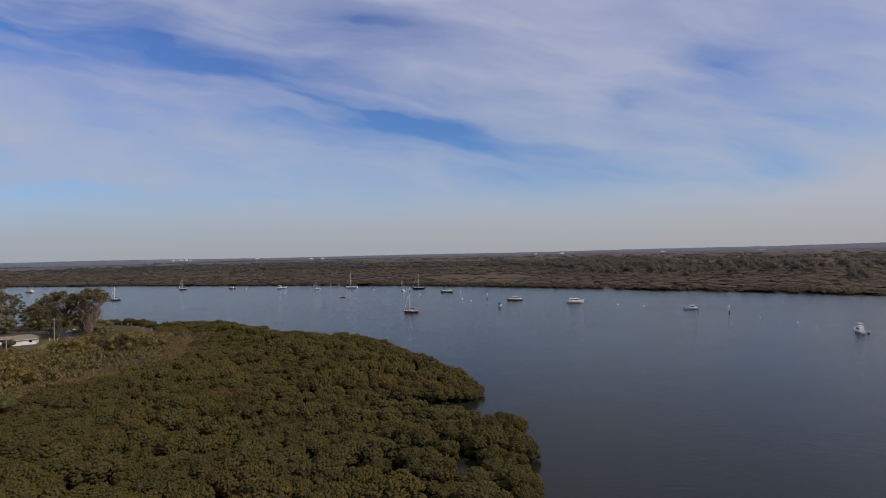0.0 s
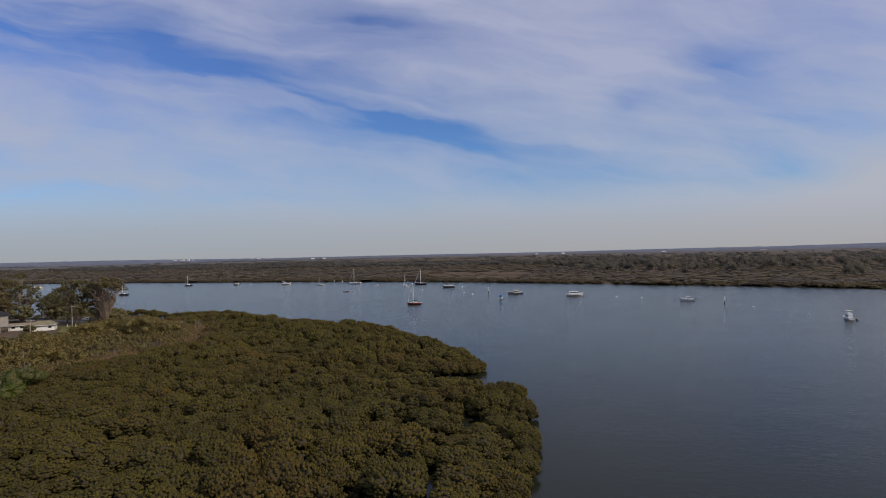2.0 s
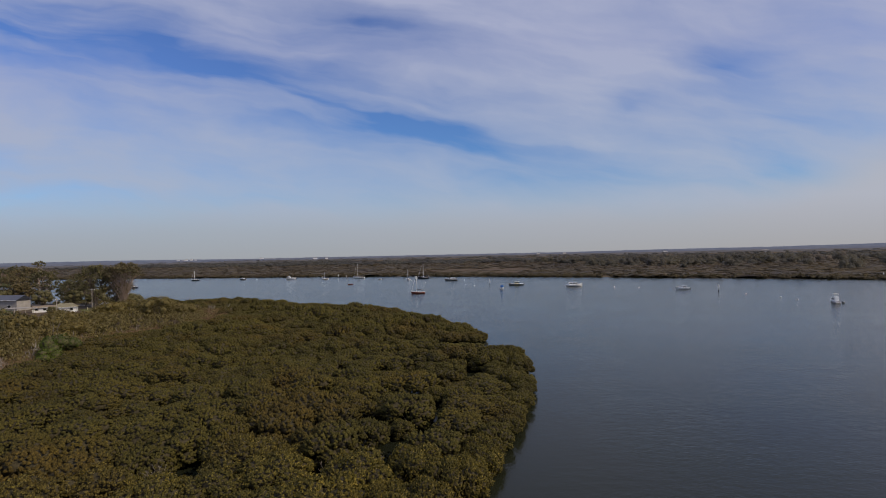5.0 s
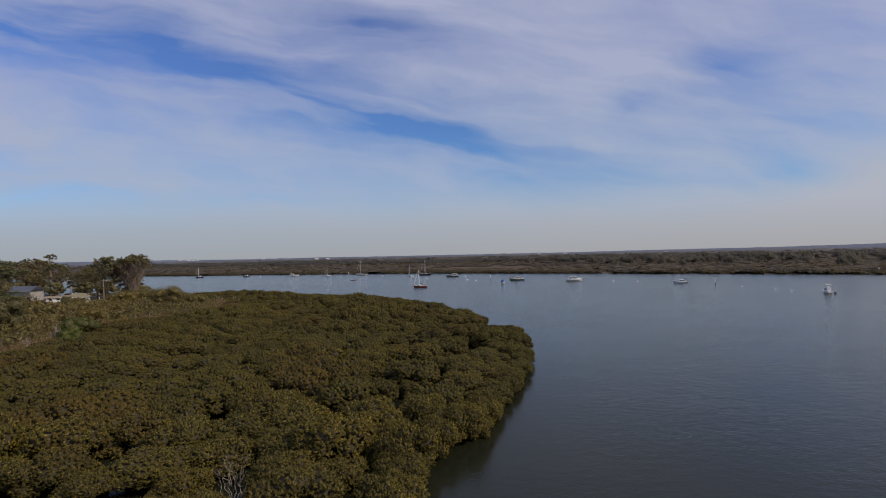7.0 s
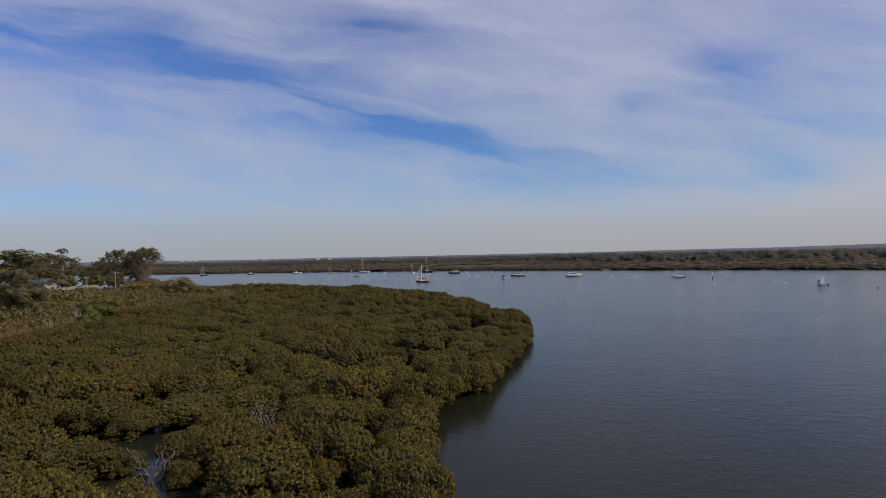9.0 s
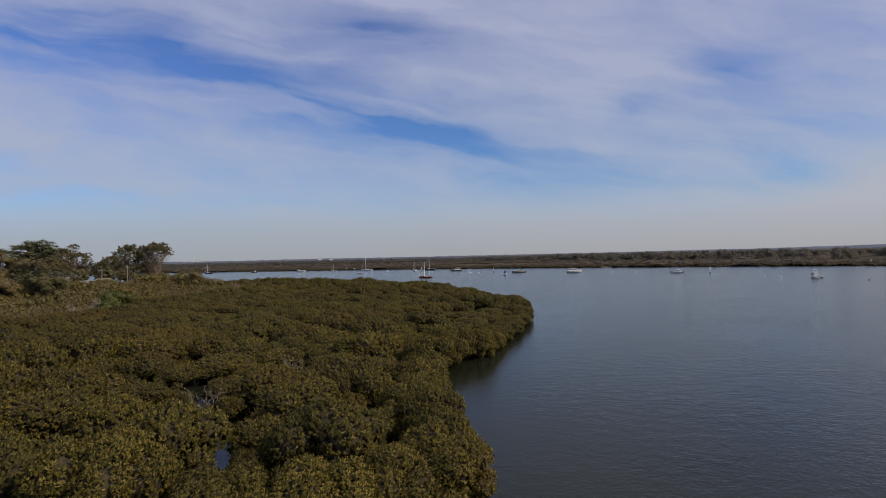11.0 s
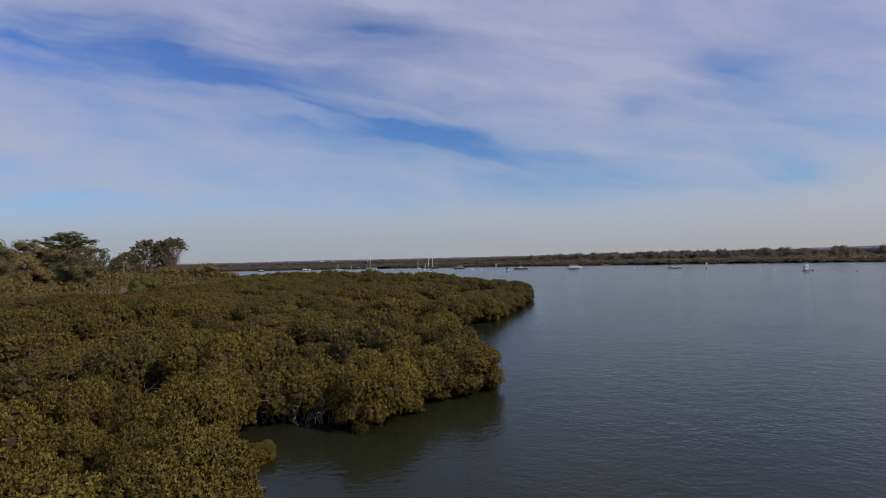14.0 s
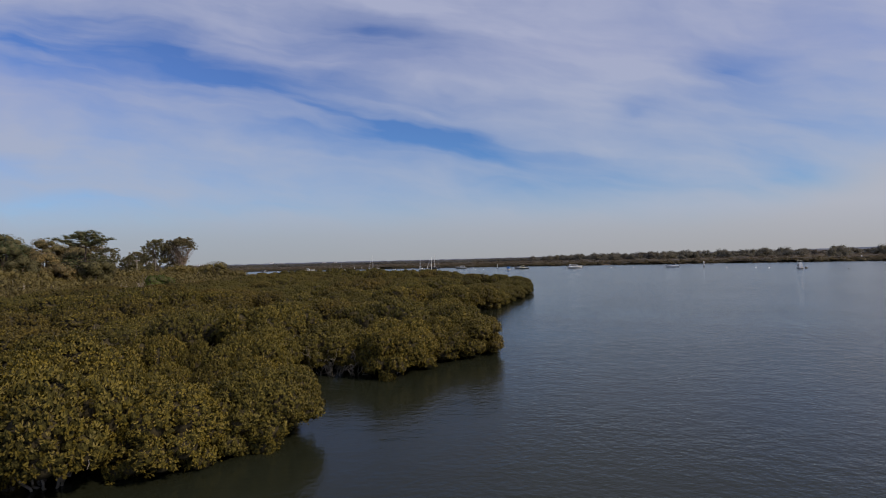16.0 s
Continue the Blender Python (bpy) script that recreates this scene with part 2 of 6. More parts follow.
# twiggy crown inside, coloured dark to give the shade between leaf bunches
M_MANGROVE_TWIG_SHADE = surface("mangrove_twig_shade", [(0.36, (0.038, 0.032, 0.018)), (0.66, (0.080, 0.066, 0.038))], 6.0, 0.9, 0.04, stretch=(1, 1, 0.4))
# inner leaves of scrub and gums, toned down to paint the shade inside crowns
M_SCRUB_IN = surface("scrub_inner_leaf_shade", [(0.36, (0.100, 0.083, 0.034)), (0.66, (0.165, 0.134, 0.054))], 3.0, 0.9, 0.05)
M_GUM_IN = surface("gum_inner_leaf_shade", [(0.3, (0.072, 0.066, 0.034)), (0.7, (0.128, 0.113, 0.055))], 2.5, 0.9, 0.05)
M_PAINT = surface("white_paint", [(0.3, (0.78, 0.78, 0.76)), (0.7, (0.88, 0.87, 0.85))], 0.8, 0.35)
M_FARWALL = surface("pale_cladding", [(0.3, (0.62, 0.63, 0.65)), (0.7, (0.78, 0.78, 0.80))], 0.05, 0.6)
M_CREAM = surface("cream_paint", [(0.3, (0.62, 0.55, 0.36)), (0.7, (0.74, 0.67, 0.46))], 0.8, 0.4)
M_NAVY = surface("navy_paint", [(0.3, (0.012, 0.016, 0.030)), (0.7, (0.025, 0.030, 0.05))], 0.8, 0.3)
M_RED = surface("oxide_red_paint", [(0.3, (0.17, 0.035, 0.025)), (0.7, (0.25, 0.06, 0.035))], 0.8, 0.4)
M_BLUE = surface("blue_canvas", [(0.3, (0.03, 0.12, 0.34)), (0.7, (0.05, 0.17, 0.45))], 1.5, 0.7)
M_GREYHULL = surface("grey_paint", [(0.3, (0.16, 0.17, 0.17)), (0.7, (0.24, 0.24, 0.23))], 0.8, 0.4)
M_TIMBER = surface("varnished_timber", [(0.3, (0.28, 0.17, 0.08)), (0.7, (0.42, 0.27, 0.13))], 3.0, 0.4, stretch=(1, 1, 8))
M_POLE = surface("weathered_pole", [(0.3, (0.25, 0.22, 0.19)), (0.7, (0.40, 0.36, 0.31))], 2.0, 0.85, 0.01, stretch=(6, 6, 1))
M_ALLOY = surface("alloy", [(0.3, (0.55, 0.55, 0.55)), (0.7, (0.70, 0.70, 0.69))], 1.0, 0.35, metal=0.8)
M_RUBBER = surface("black_rubber", [(0.3, (0.015, 0.015, 0.015)), (0.7, (0.03, 0.03, 0.03))], 2.0, 0.7)
M_PANE = surface("dark_glass", [(0.3, (0.012, 0.014, 0.016)), (0.7, (0.022, 0.025, 0.028))], 0.5, 0.06)
M_PINK = surface("faded_buoy", [(0.3, (0.70, 0.52, 0.47)), (0.7, (0.80, 0.68, 0.62))], 2.0, 0.5)
M_ROOF_DARK = surface("slate_grey_sheet", [(0.3, (0.055, 0.058, 0.075)), (0.7, (0.085, 0.09, 0.11))], 0.5, 0.45)
M_ROOF_KHAKI = surface("khaki_tiles", [(0.3, (0.17, 0.155, 0.10)), (0.7, (0.24, 0.215, 0.145))], 0.7, 0.8, 0.02)
M_ROOF_TAN = surface("tan_tiles", [(0.3, (0.20, 0.158, 0.108)), (0.7, (0.27, 0.213, 0.148))], 0.7, 0.8, 0.02)
M_WALL_GREY = surface("grey_boards", [(0.3, (0.27, 0.25, 0.23)), (0.7, (0.36, 0.34, 0.31))], 0.6, 0.8, 0.01)
M_ASPHALT = surface("asphalt", [(0.3, (0.115, 0.104, 0.098)), (0.7, (0.165, 0.150, 0.142))], 0.5, 0.9, 0.01)
M_LAWN = surface("mown_grass", [(0.3, (0.105, 0.104, 0.040)), (0.7, (0.165, 0.155, 0.060))], 0.4, 0.95, 0.04)
M_KERB = surface("concrete", [(0.3, (0.30, 0.29, 0.27)), (0.7, (0.42, 0.40, 0.37))], 1.0, 0.9, 0.005)
# far and mid ridge: distance haze put into the base colour as blue
M_RIDGE = surface("far_ridge_wood_haze", [(0.35, (0.118, 0.138, 0.182)), (0.65, (0.150, 0.168, 0.208))], 0.006, 1.0)
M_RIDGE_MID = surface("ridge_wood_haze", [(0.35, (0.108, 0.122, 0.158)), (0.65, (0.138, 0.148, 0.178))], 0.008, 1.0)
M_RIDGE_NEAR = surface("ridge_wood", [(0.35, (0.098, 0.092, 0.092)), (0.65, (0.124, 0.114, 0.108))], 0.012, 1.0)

# water: clear grey-green, small wind ripples over a longer swell, calmer and rougher lanes
M_WATER, t, p = material("estuary_water", 0.16)
p.inputs["IOR"].default_value = 1.333
p.inputs["Specular IOR Level"].default_value = 0.34
p.inputs["Specular Tint"].default_value = (0.94, 0.99, 1.03, 1)
silt = ramp(t, tex_noise(t, 0.012, 4, 0.55), [(0.32, (0.0140, 0.0162, 0.0092)), (0.68, (0.0185, 0.0208, 0.0122))])
t.links.new(silt, p.inputs["Base Color"])
small = tex_noise(t, 2.8, 3, 0.55, stretch=(0.95, 1.10, 1))
wave = tex_noise(t, 0.85, 3, 0.5, stretch=(0.85, 1.10, 1))
patch_ = ramp(t, tex_noise(t, 0.075, 4, 0.6, stretch=(0.7, 1.0, 1)), [(0.34, (0.55, 0.55, 0.55)), (0.62, (1, 1, 1))])     # cat's-paws
lane = ramp(t, tex_noise(t, 0.012, 3, 0.5, stretch=(0.5, 1.0, 1)), [(0.34, (0.80, 0.80, 0.80)), (0.60, (1, 1, 1))])       # slicks
add = t.nodes.new("ShaderNodeMath")
add.operation = "MULTIPLY_ADD"
t.links.new(wave, add.inputs[0])
add.inputs[1].default_value = 1.3
t.links.new(small, add.inputs[2])
mul = t.nodes.new("ShaderNodeMath")
mul.operation = "MULTIPLY"
t.links.new(add.outputs[0], mul.inputs[0])
calm = t.nodes.new("ShaderNodeAttribute")
calm.attribute_name = "open_water"
t.links.new(mixed(t, 1.0, mixed(t, 1.0, patch_, lane, "MULTIPLY"), calm.outputs["Color"], "MULTIPLY"), mul.inputs[1])
bump(t, p, mul.outputs[0], 1.0, 0.052)

# ground: tidal mud, dry grass and marsh herbs in patches
M_GROUND, t, p = material("ground", 0.95)
p.inputs["Specular IOR Level"].default_value = 0.1
wide = ramp(t, tex_noise(t, 0.008, 6, 0.62, stretch=(0.5, 1.8, 1)), [(0.30, (0.078, 0.063, 0.042)), (0.42, (0.092, 0.073, 0.049)), (0.50, (0.112, 0.087, 0.058)),
                                            (0.57, (0.100, 0.072, 0.051)), (0.76, (0.082, 0.067, 0.043))])
fine = ramp(t, tex_noise(t, 0.25, 5, 0.65), [(0.3, (0.68, 0.68, 0.68)), (0.7, (1.3, 1.26, 1.2))])
t.links.new(mixed(t, 1.0, wide, fine, "MULTIPLY"), p.inputs["Base Color"])
bump(t, p, tex_noise(t, 1.2, 5, 0.6), 0.5, 0.12)

# ---- mesh helpers ----


def mesh_of(name, verts, tris=None, quads=None, mats=(), smooth=False):
    """A mesh from arrays of places, triangles and four-sided faces."""
    me = bpy.data.meshes.new(name)
    verts = np.asarray(verts, dtype=np.float32).reshape(-1, 3)
    tris = np.zeros((0, 3), np.int32) if tris is None else np.asarray(tris, np.int32).reshape(-1, 3)
    quads = np.zeros((0, 4), np.int32) if quads is None else np.asarray(quads, np.int32).reshape(-1, 4)
    loops = np.concatenate([tris.ravel(), quads.ravel()])
    count = np.concatenate([np.full(len(tris), 3, np.int32), np.full(len(quads), 4, np.int32)])
    start = np.concatenate([[0], np.cumsum(count)[:-1]]).astype(np.int32)
    me.vertices.add(len(verts))
    me.vertices.foreach_set("co", verts.ravel())
    me.loops.add(len(loops))
    me.loops.foreach_set("vertex_index", loops)
    me.polygons.add(len(count))
    me.polygons.foreach_set("loop_start", start)
    me.polygons.foreach_set("loop_total", count)
    if smooth:
        me.polygons.foreach_set("use_smooth", np.ones(len(count), bool))
    me.update(calc_edges=True)
    for m in mats:
        me.materials.append(m)
    return me


def bm_mesh(name, bm, mat, smooth=False):
    me = bpy.data.meshes.new(name)
    bmesh.ops.recalc_face_normals(bm, faces=bm.faces)
    if smooth:
        for f in bm.faces:
            f.smooth = True
    bm.to_mesh(me)
    bm.free()
    me.materials.append(mat)
    return me


def part(name, data, mat, parent, label=""):
    """One mesh object (from a bmesh or a mesh) under a thing or under a part."""
    if isinstance(data, bmesh.types.BMesh):
        data = bm_mesh(name, data, mat)
    elif mat and not data.materials:
        data.materials.append(mat)
    ob = new(name, data)
    ob.parent = parent
    return tagged(ob, label)


def empty(name, label, category, group="", at=(0, 0, 0), turn=0.0):
    ob = new(name)
    ob.empty_display_size = 0.5
    ob.matrix_basis = pose(*at, 0, 0, turn)
    return tagged(ob, label, category, group)


class Soup:
    """Gathers arrays of faces into one mesh."""

    def __init__(self):
        self.v, self.t, self.q, self.n, self.inner, self.core_faces, self.twig_shade_faces, self.lie = [], [], [], 0, [], 0, 0, []

    def add(self, verts, tris=None, quads=None, core=0, lie=None, twig_shaded=0):
        """core: how many of the first faces are packed leaves; the last argument: how many of these are coloured dark
        for twigs and inner shade; lie: the direction that each place faces, where leaves follow the swell of the crown.
        """
        verts = np.asarray(verts, float).reshape(-1, 3)
        self.v.append(verts)
        if lie is not None:
            self.lie.append(lie)
        if tris is not None and len(tris):
            self.t.append(np.asarray(tris).reshape(-1, 3) + self.n)
            flag = np.zeros(len(self.t[-1]), np.int32)
            flag[:core] = 1
            if twig_shaded:
                flag[:twig_shaded] = 2
            self.inner.append(flag)
        if quads is not None and len(quads):
            self.q.append(np.asarray(quads).reshape(-1, 4) + self.n)
        self.n += len(verts)

    def shape(self):
        """Places, faces and the number of core faces, to be laid down again elsewhere."""
        v, t, q = self.arrays()
        return v, t, q, self.core_faces, np.concatenate(self.lie) if self.lie else None, self.twig_shade_faces

    def arrays(self):
        return (np.concatenate(self.v), np.concatenate(self.t) if self.t else np.zeros((0, 3), int),
                np.concatenate(self.q) if self.q else np.zeros((0, 4), int))

    def mesh(self, name, mat, smooth=False, core=None, twig_shade=None):
        """core: what the packed inside of a crown is made of; it and the last material are coloured darker for the
        shade in there.
        """
        v, t, q = self.arrays()
        me = mesh_of(name, v, t, q, (mat, core, twig_shade) if twig_shade else (mat, core) if core else (mat,), smooth)
        if core:
            me.polygons.foreach_set("material_index", np.concatenate(self.inner + [np.zeros(len(q), np.int32)]))
        if self.lie:
            me.polygons.foreach_set("use_smooth", np.ones(len(me.polygons), bool))
            me.normals_split_custom_set_from_vertices(np.concatenate(self.lie))
        return me


def icosphere(level):
    bm = bmesh.new()
    bmesh.ops.create_icosphere(bm, subdivisions=level, radius=1)
    v = np.array([x.co[:] for x in bm.verts])
    f = np.array([[x.index for x in g.verts] for g in bm.faces])
    bm.free()
    return v, f


BALL = {1: icosphere(1), 2: icosphere(2)}


def unit(a):
    return a / np.maximum(np.linalg.norm(a, axis=-1, keepdims=True), 1e-9)


def leaf_frame(rng, outward, lift, loose, n):
    """Faces turned about outward and up, each leaf spun at random: the face, the axis and the side of each."""
    face = unit(outward + rng.normal(0, loose, (n, 3)) + (0, 0, lift))
    axis = unit(np.cross(face, rng.normal(0, 1, (n, 3))))
    return face, axis, np.cross(face, axis)


def leaf_quads(rng, places, outward, length, width, lift=0.25, loose=0.55):
    """Lozenge leaves at the places."""
    n = len(places)
    face, axis, side = leaf_frame(rng, outward, lift, loose, n)
    L = (length * rng.uniform(0.65, 1.35, n))[:, None]
    W = (width * rng.uniform(0.7, 1.3, n))[:, None]
    v = np.stack([places - axis * L * 0.5, places - side * W, places + axis * L * 0.5, places + side * W], 1).reshape(-1, 3)
    return v, np.arange(4 * n).reshape(-1, 4), face


def blade_quads(rng, places, length, width):
    """Narrow upright blades."""
    n = len(places)
    axis = unit(rng.normal(0, 0.3, (n, 3)) + (0, 0, 1.0))
    side = unit(np.cross(axis, rng.normal(0, 1, (n, 3)))) * width
    L = (length * rng.uniform(0.6, 1.3, n))[:, None]
    v = np.stack([places - side, places + side, places + axis * L + side * 0.2, places + axis * L - side * 0.2], 1).reshape(-1, 3)
    return v, np.arange(4 * n).reshape(-1, 4)


def tube(path, radii, sides=5):
    """A tapered limb along a path."""
    path = np.asarray(path, float)
    n = len(path)
    along = unit(np.gradient(path, axis=0))
    ref = np.where(np.abs(along[:, 2:3]) > 0.9, np.array([[1.0, 0, 0]]), np.array([[0, 0, 1.0]]))
    a = unit(np.cross(along, ref))
    b = np.cross(along, a)
    ang = np.linspace(0, 2 * np.pi, sides, endpoint=False)
    ring = path[:, None] + np.asarray(radii)[:, None, None] * (np.cos(ang)[None, :, None] * a[:, None] + np.sin(ang)[None, :, None] * b[:, None])
    q = []
    for i in range(n - 1):
        for k in range(sides):
            q.append((i * sides + k, i * sides + (k + 1) % sides, (i + 1) * sides + (k + 1) % sides, (i + 1) * sides + k))
    return ring.reshape(-1, 3), np.array(q)


def limb(rng, start, end, r0, r1, wobble, steps=6):
    s = np.linspace(0, 1, steps)[:, None]
    path = np.asarray(start) * (1 - s) + np.asarray(end) * s
    path[1:-1] += rng.normal(0, wobble, (steps - 2, 3))
    return path, np.linspace(r0, r1, steps)


def leaf_tris(rng, places, outward, length, width, lift=0.25, loose=0.55):
    """The same as three-sided leaves, for what stays further off."""
    n = len(places)
    face, axis, side = leaf_frame(rng, outward, lift, loose, n)
    L = (length * rng.uniform(0.65, 1.35, n))[:, None]
    W = (width * rng.uniform(0.8, 1.4, n))[:, None]
    v = np.stack([places - axis * L * 0.45 + side * W, places - axis * L * 0.45 - side * W, places + axis * L * 0.65], 1).reshape(-1, 3)
    return v, np.arange(3 * n).reshape(-1, 3), face


def lump_crown(rng, lumps, radii, leaves, length, width, ball=1, core=0.80, squash=0.85, lift=0.25, down=-0.45, plain=False, loose=0.55, shell=(0.80, 1.06), deep_=0.78, soft=0.9):
    """Leaves over a cluster of rounded lumps, thin at the underside, with a leafy core that closes the inside.
    plain: three-sided leaves; soft: how far the leaves share the lie of the lump that carries them."""
    s = Soup()
    lumps, radii = np.asarray(lumps, float), np.asarray(radii, float)
    bv, bf = BALL[ball]
    for c, r in zip(lumps, radii):
        wob = 1 + rng.normal(0, 0.12, (len(bv), 1))
        s.add(bv * wob * r * core * (1, 1, squash) + c, bf, None, len(bf), bv)
    s.core_faces = len(lumps) * len(bf)
    w = radii ** 2
    pick = rng.choice(len(lumps), leaves * 4, p=w / w.sum())
    d = unit(rng.normal(0, 1, (leaves * 4, 3)))
    keep = d[:, 2] > down
    pick, d = pick[keep], d[keep]
    pos = lumps[pick] + d * radii[pick, None] * (1, 1, squash) * rng.uniform(*shell, (len(d), 1))
    inside = np.zeros(len(pos), bool)
    for c, r in zip(lumps, radii):
        inside |= (((pos - c) / (1, 1, squash)) ** 2).sum(1) < (r * deep_) ** 2
    pos, d = pos[~inside][:leaves], d[~inside][:leaves]
    v, f, face = (leaf_tris if plain else leaf_quads)(rng, pos, d, length, width, lift, loose)
    s.add(v, f if plain else None, None if plain else f, 0, np.repeat(unit(face + soft * d), 3 if plain else 4, 0))
    return s


def inside_poly(px, py, poly):
    poly = np.asarray(poly, float)
    x1, y1 = poly[:, 0], poly[:, 1]
    x2, y2 = np.roll(x1, -1), np.roll(y1, -1)
    px, py = np.asarray(px, float)[..., None], np.asarray(py, float)[..., None]
    cross = ((y1 > py) != (y2 > py)) & (px < (x2 - x1) * (py - y1) / (np.where(y2 == y1, 1e-9, y2 - y1)) + x1)
    return cross.sum(-1) % 2 == 1


def edge_distance(px, py, line, closed=True):
    line = np.asarray(line, float)
    a = line
    b = np.roll(line, -1, 0)
    if not closed:
        a, b = a[:-1], b[:-1]
    best = np.full(np.shape(px), 1e9)
    for (x1, y1), (x2, y2) in zip(a, b):
        dx, dy = x2 - x1, y2 - y1
        k = np.clip(((px - x1) * dx + (py - y1) * dy) / (dx * dx + dy * dy), 0, 1)
        best = np.minimum(best, np.hypot(px - x1 - k * dx, py - y1 - k * dy))
    return best


# ---- plan ----
# the near shore: water edge from behind the camera, round the point and along the far side of the spit
SHORE = [(-900, -330), (-300, -120), (-110, -62), (-60, -50), (-30, -40), (-17.2, -34.2), (-13.9, -31.6), (-11.4, -29.0), (-9.6, -25.6),
         (-13.4, -21.6), (-15.0, -13.2), (-10.5, -13.0), (-6.8, -14.4), (-4.6, -11.2), (-0.2, -8.6), (0.1, -3), (-1.9, 9), (-3.0, 18), (-2.2, 23), (3.2, 30.5),
         (6.0, 40), (8.5, 47), (10.5, 54), (13.2, 63), (14.4, 70), (12.6, 75.5), (16.2, 81), (13.4, 88), (15.8, 94), (11.5, 100.5), (6.5, 104), (5.5, 110), (9.6, 119), (6.5, 129)]
# and on along the back of the point
SHORE += [(0.8, 143), (-6, 151), (-14, 166), (-22, 182), (-45, 201), (-66, 208), (-71, 206), (-98, 234), (-110, 241), (-142, 253), (-149, 252), (-150, 246),
         (-154, 246), (-156, 257), (-170, 263), (-186, 266), (-225, 264), (-280, 276), (-360, 300), (-520, 330), (-900, 380)]
# the line where mangroves give way to dry ground
DRY = [(-900, -200), (-300, -60), (-150, 0), (-108, 30), (-99, 50), (-96, 72), (-101, 94), (-109, 118), (-104, 136), (-90, 156), (-94, 172), (-106, 198), (-135, 225),
       (-160, 250), (-190, 256), (-230, 256), (-300, 268), (-520, 315), (-900, 360)]
# the water edge of the opposite bank
BANK = [(-2600, 1150), (-1200, 830), (-800, 720), (-598, 662), (-400, 620), (-197, 567), (-61, 526), (0, 497), (54, 468), (101, 442), (197, 384), (242, 354), (288, 320), (380, 245),
        (520, 130), (800, -60), (1500, -500), (3000, -1500)]
BANK_LAND = BANK + [(4900, -2400), (4900, 4900), (-4900, 4900), (-4900, 1500)]


def land_height(x, y):
    """Height of the ground: river bed, tidal mud under the mangroves, dry ground, opposite marsh."""
    x, y = np.asarray(x, float), np.asarray(y, float)
    near, dry, far = inside_poly(x, y, SHORE), inside_poly(x, y, DRY), inside_poly(x, y, BANK_LAND)
    d_shore, d_dry, d_bank = edge_distance(x, y, SHORE), edge_distance(x, y, DRY), edge_distance(x, y, BANK, False)
    z = -np.minimum(0.25 + 0.06 * np.minimum(d_shore, d_bank), 2.5)
    z = np.where(near, -0.16 + 0.006 * np.minimum(d_shore, 20), z)
    z = np.where(dry, np.minimum(-0.05 + 0.11 * d_dry, 3.7), z)
    z = np.where(far, np.minimum(-0.2 + 0.10 * d_bank, 0.9) + np.clip((d_bank - 200) / 2600, 0, 1) * 5, z)
    back = np.hypot(x, y + 40)
    z = np.where((y < -60) & (back > 700), np.minimum((back - 700) * 0.05, 6), z)
    return z


def axis_steps(lo, hi, step, out, grow=1.22):
    a = list(np.arange(lo, hi + step, step))
    s = step
    while a[-1] < out:
        s *= grow
        a.append(min(a[-1] + s, out))
    s = step
    while a[0] > -out:
        s *= grow
        a.insert(0, max(a[0] - s, -out))
    return np.array(a)


gx, gy = axis_steps(-240, 320, 4.0, 4600), axis_steps(-60, 640, 4.0, 4600)
GX, GY = np.meshgrid(gx, gy)
GZ = land_height(GX, GY)
rng = np.random.default_rng(5)
GZ += np.where(GZ > 0.3, rng.normal(0, 0.06, GZ.shape), 0)
idx = np.arange(GX.size).reshape(GX.shape)
quads = np.stack([idx[:-1, :-1], idx[:-1, 1:], idx[1:, 1:], idx[1:, :-1]], -1).reshape(-1, 4)
ground = new("ground", mesh_of("ground", np.stack([GX, GY, GZ], -1), None, quads, (M_GROUND,), True))
tagged(ground, "brown tidal flats, marsh and dry grassy ground round an estuary", "ground", kind="structure")

wx, wy = axis_steps(-60, 70, 2.5, 3200, 1.3), axis_steps(-60, 140, 2.5, 3200, 1.3)
WX, WY = np.meshgrid(wx, wy)
idx = np.arange(WX.size).reshape(WX.shape)
quads = np.stack([idx[:-1, :-1], idx[:-1, 1:], idx[1:, 1:], idx[1:, :-1]], -1).reshape(-1, 4)
water = new("water", mesh_of("water", np.stack([WX, WY, 0 * WX], -1), None, quads, (M_WATER,)))
tagged(water, "calm blue-grey estuary water with small wind ripples", "water", kind="structure")
# ripples die away in the lee of the mangroves and stand steeper out in the channel
lee = np.clip((edge_distance(WX, WY, SHORE) - 1.0) / 13.0, 0, 1)
lee = np.where(inside_poly(WX, WY, SHORE), 0, lee)
open_water = water.data.attributes.new("open_water", "FLOAT", "POINT")
open_water.data.foreach_set("value", ((0.60 + 0.40 * lee * lee * (3 - 2 * lee)) * (1 + 0.7 * np.clip((WY - 130) / 150, 0, 1))).ravel().astype(np.float32))

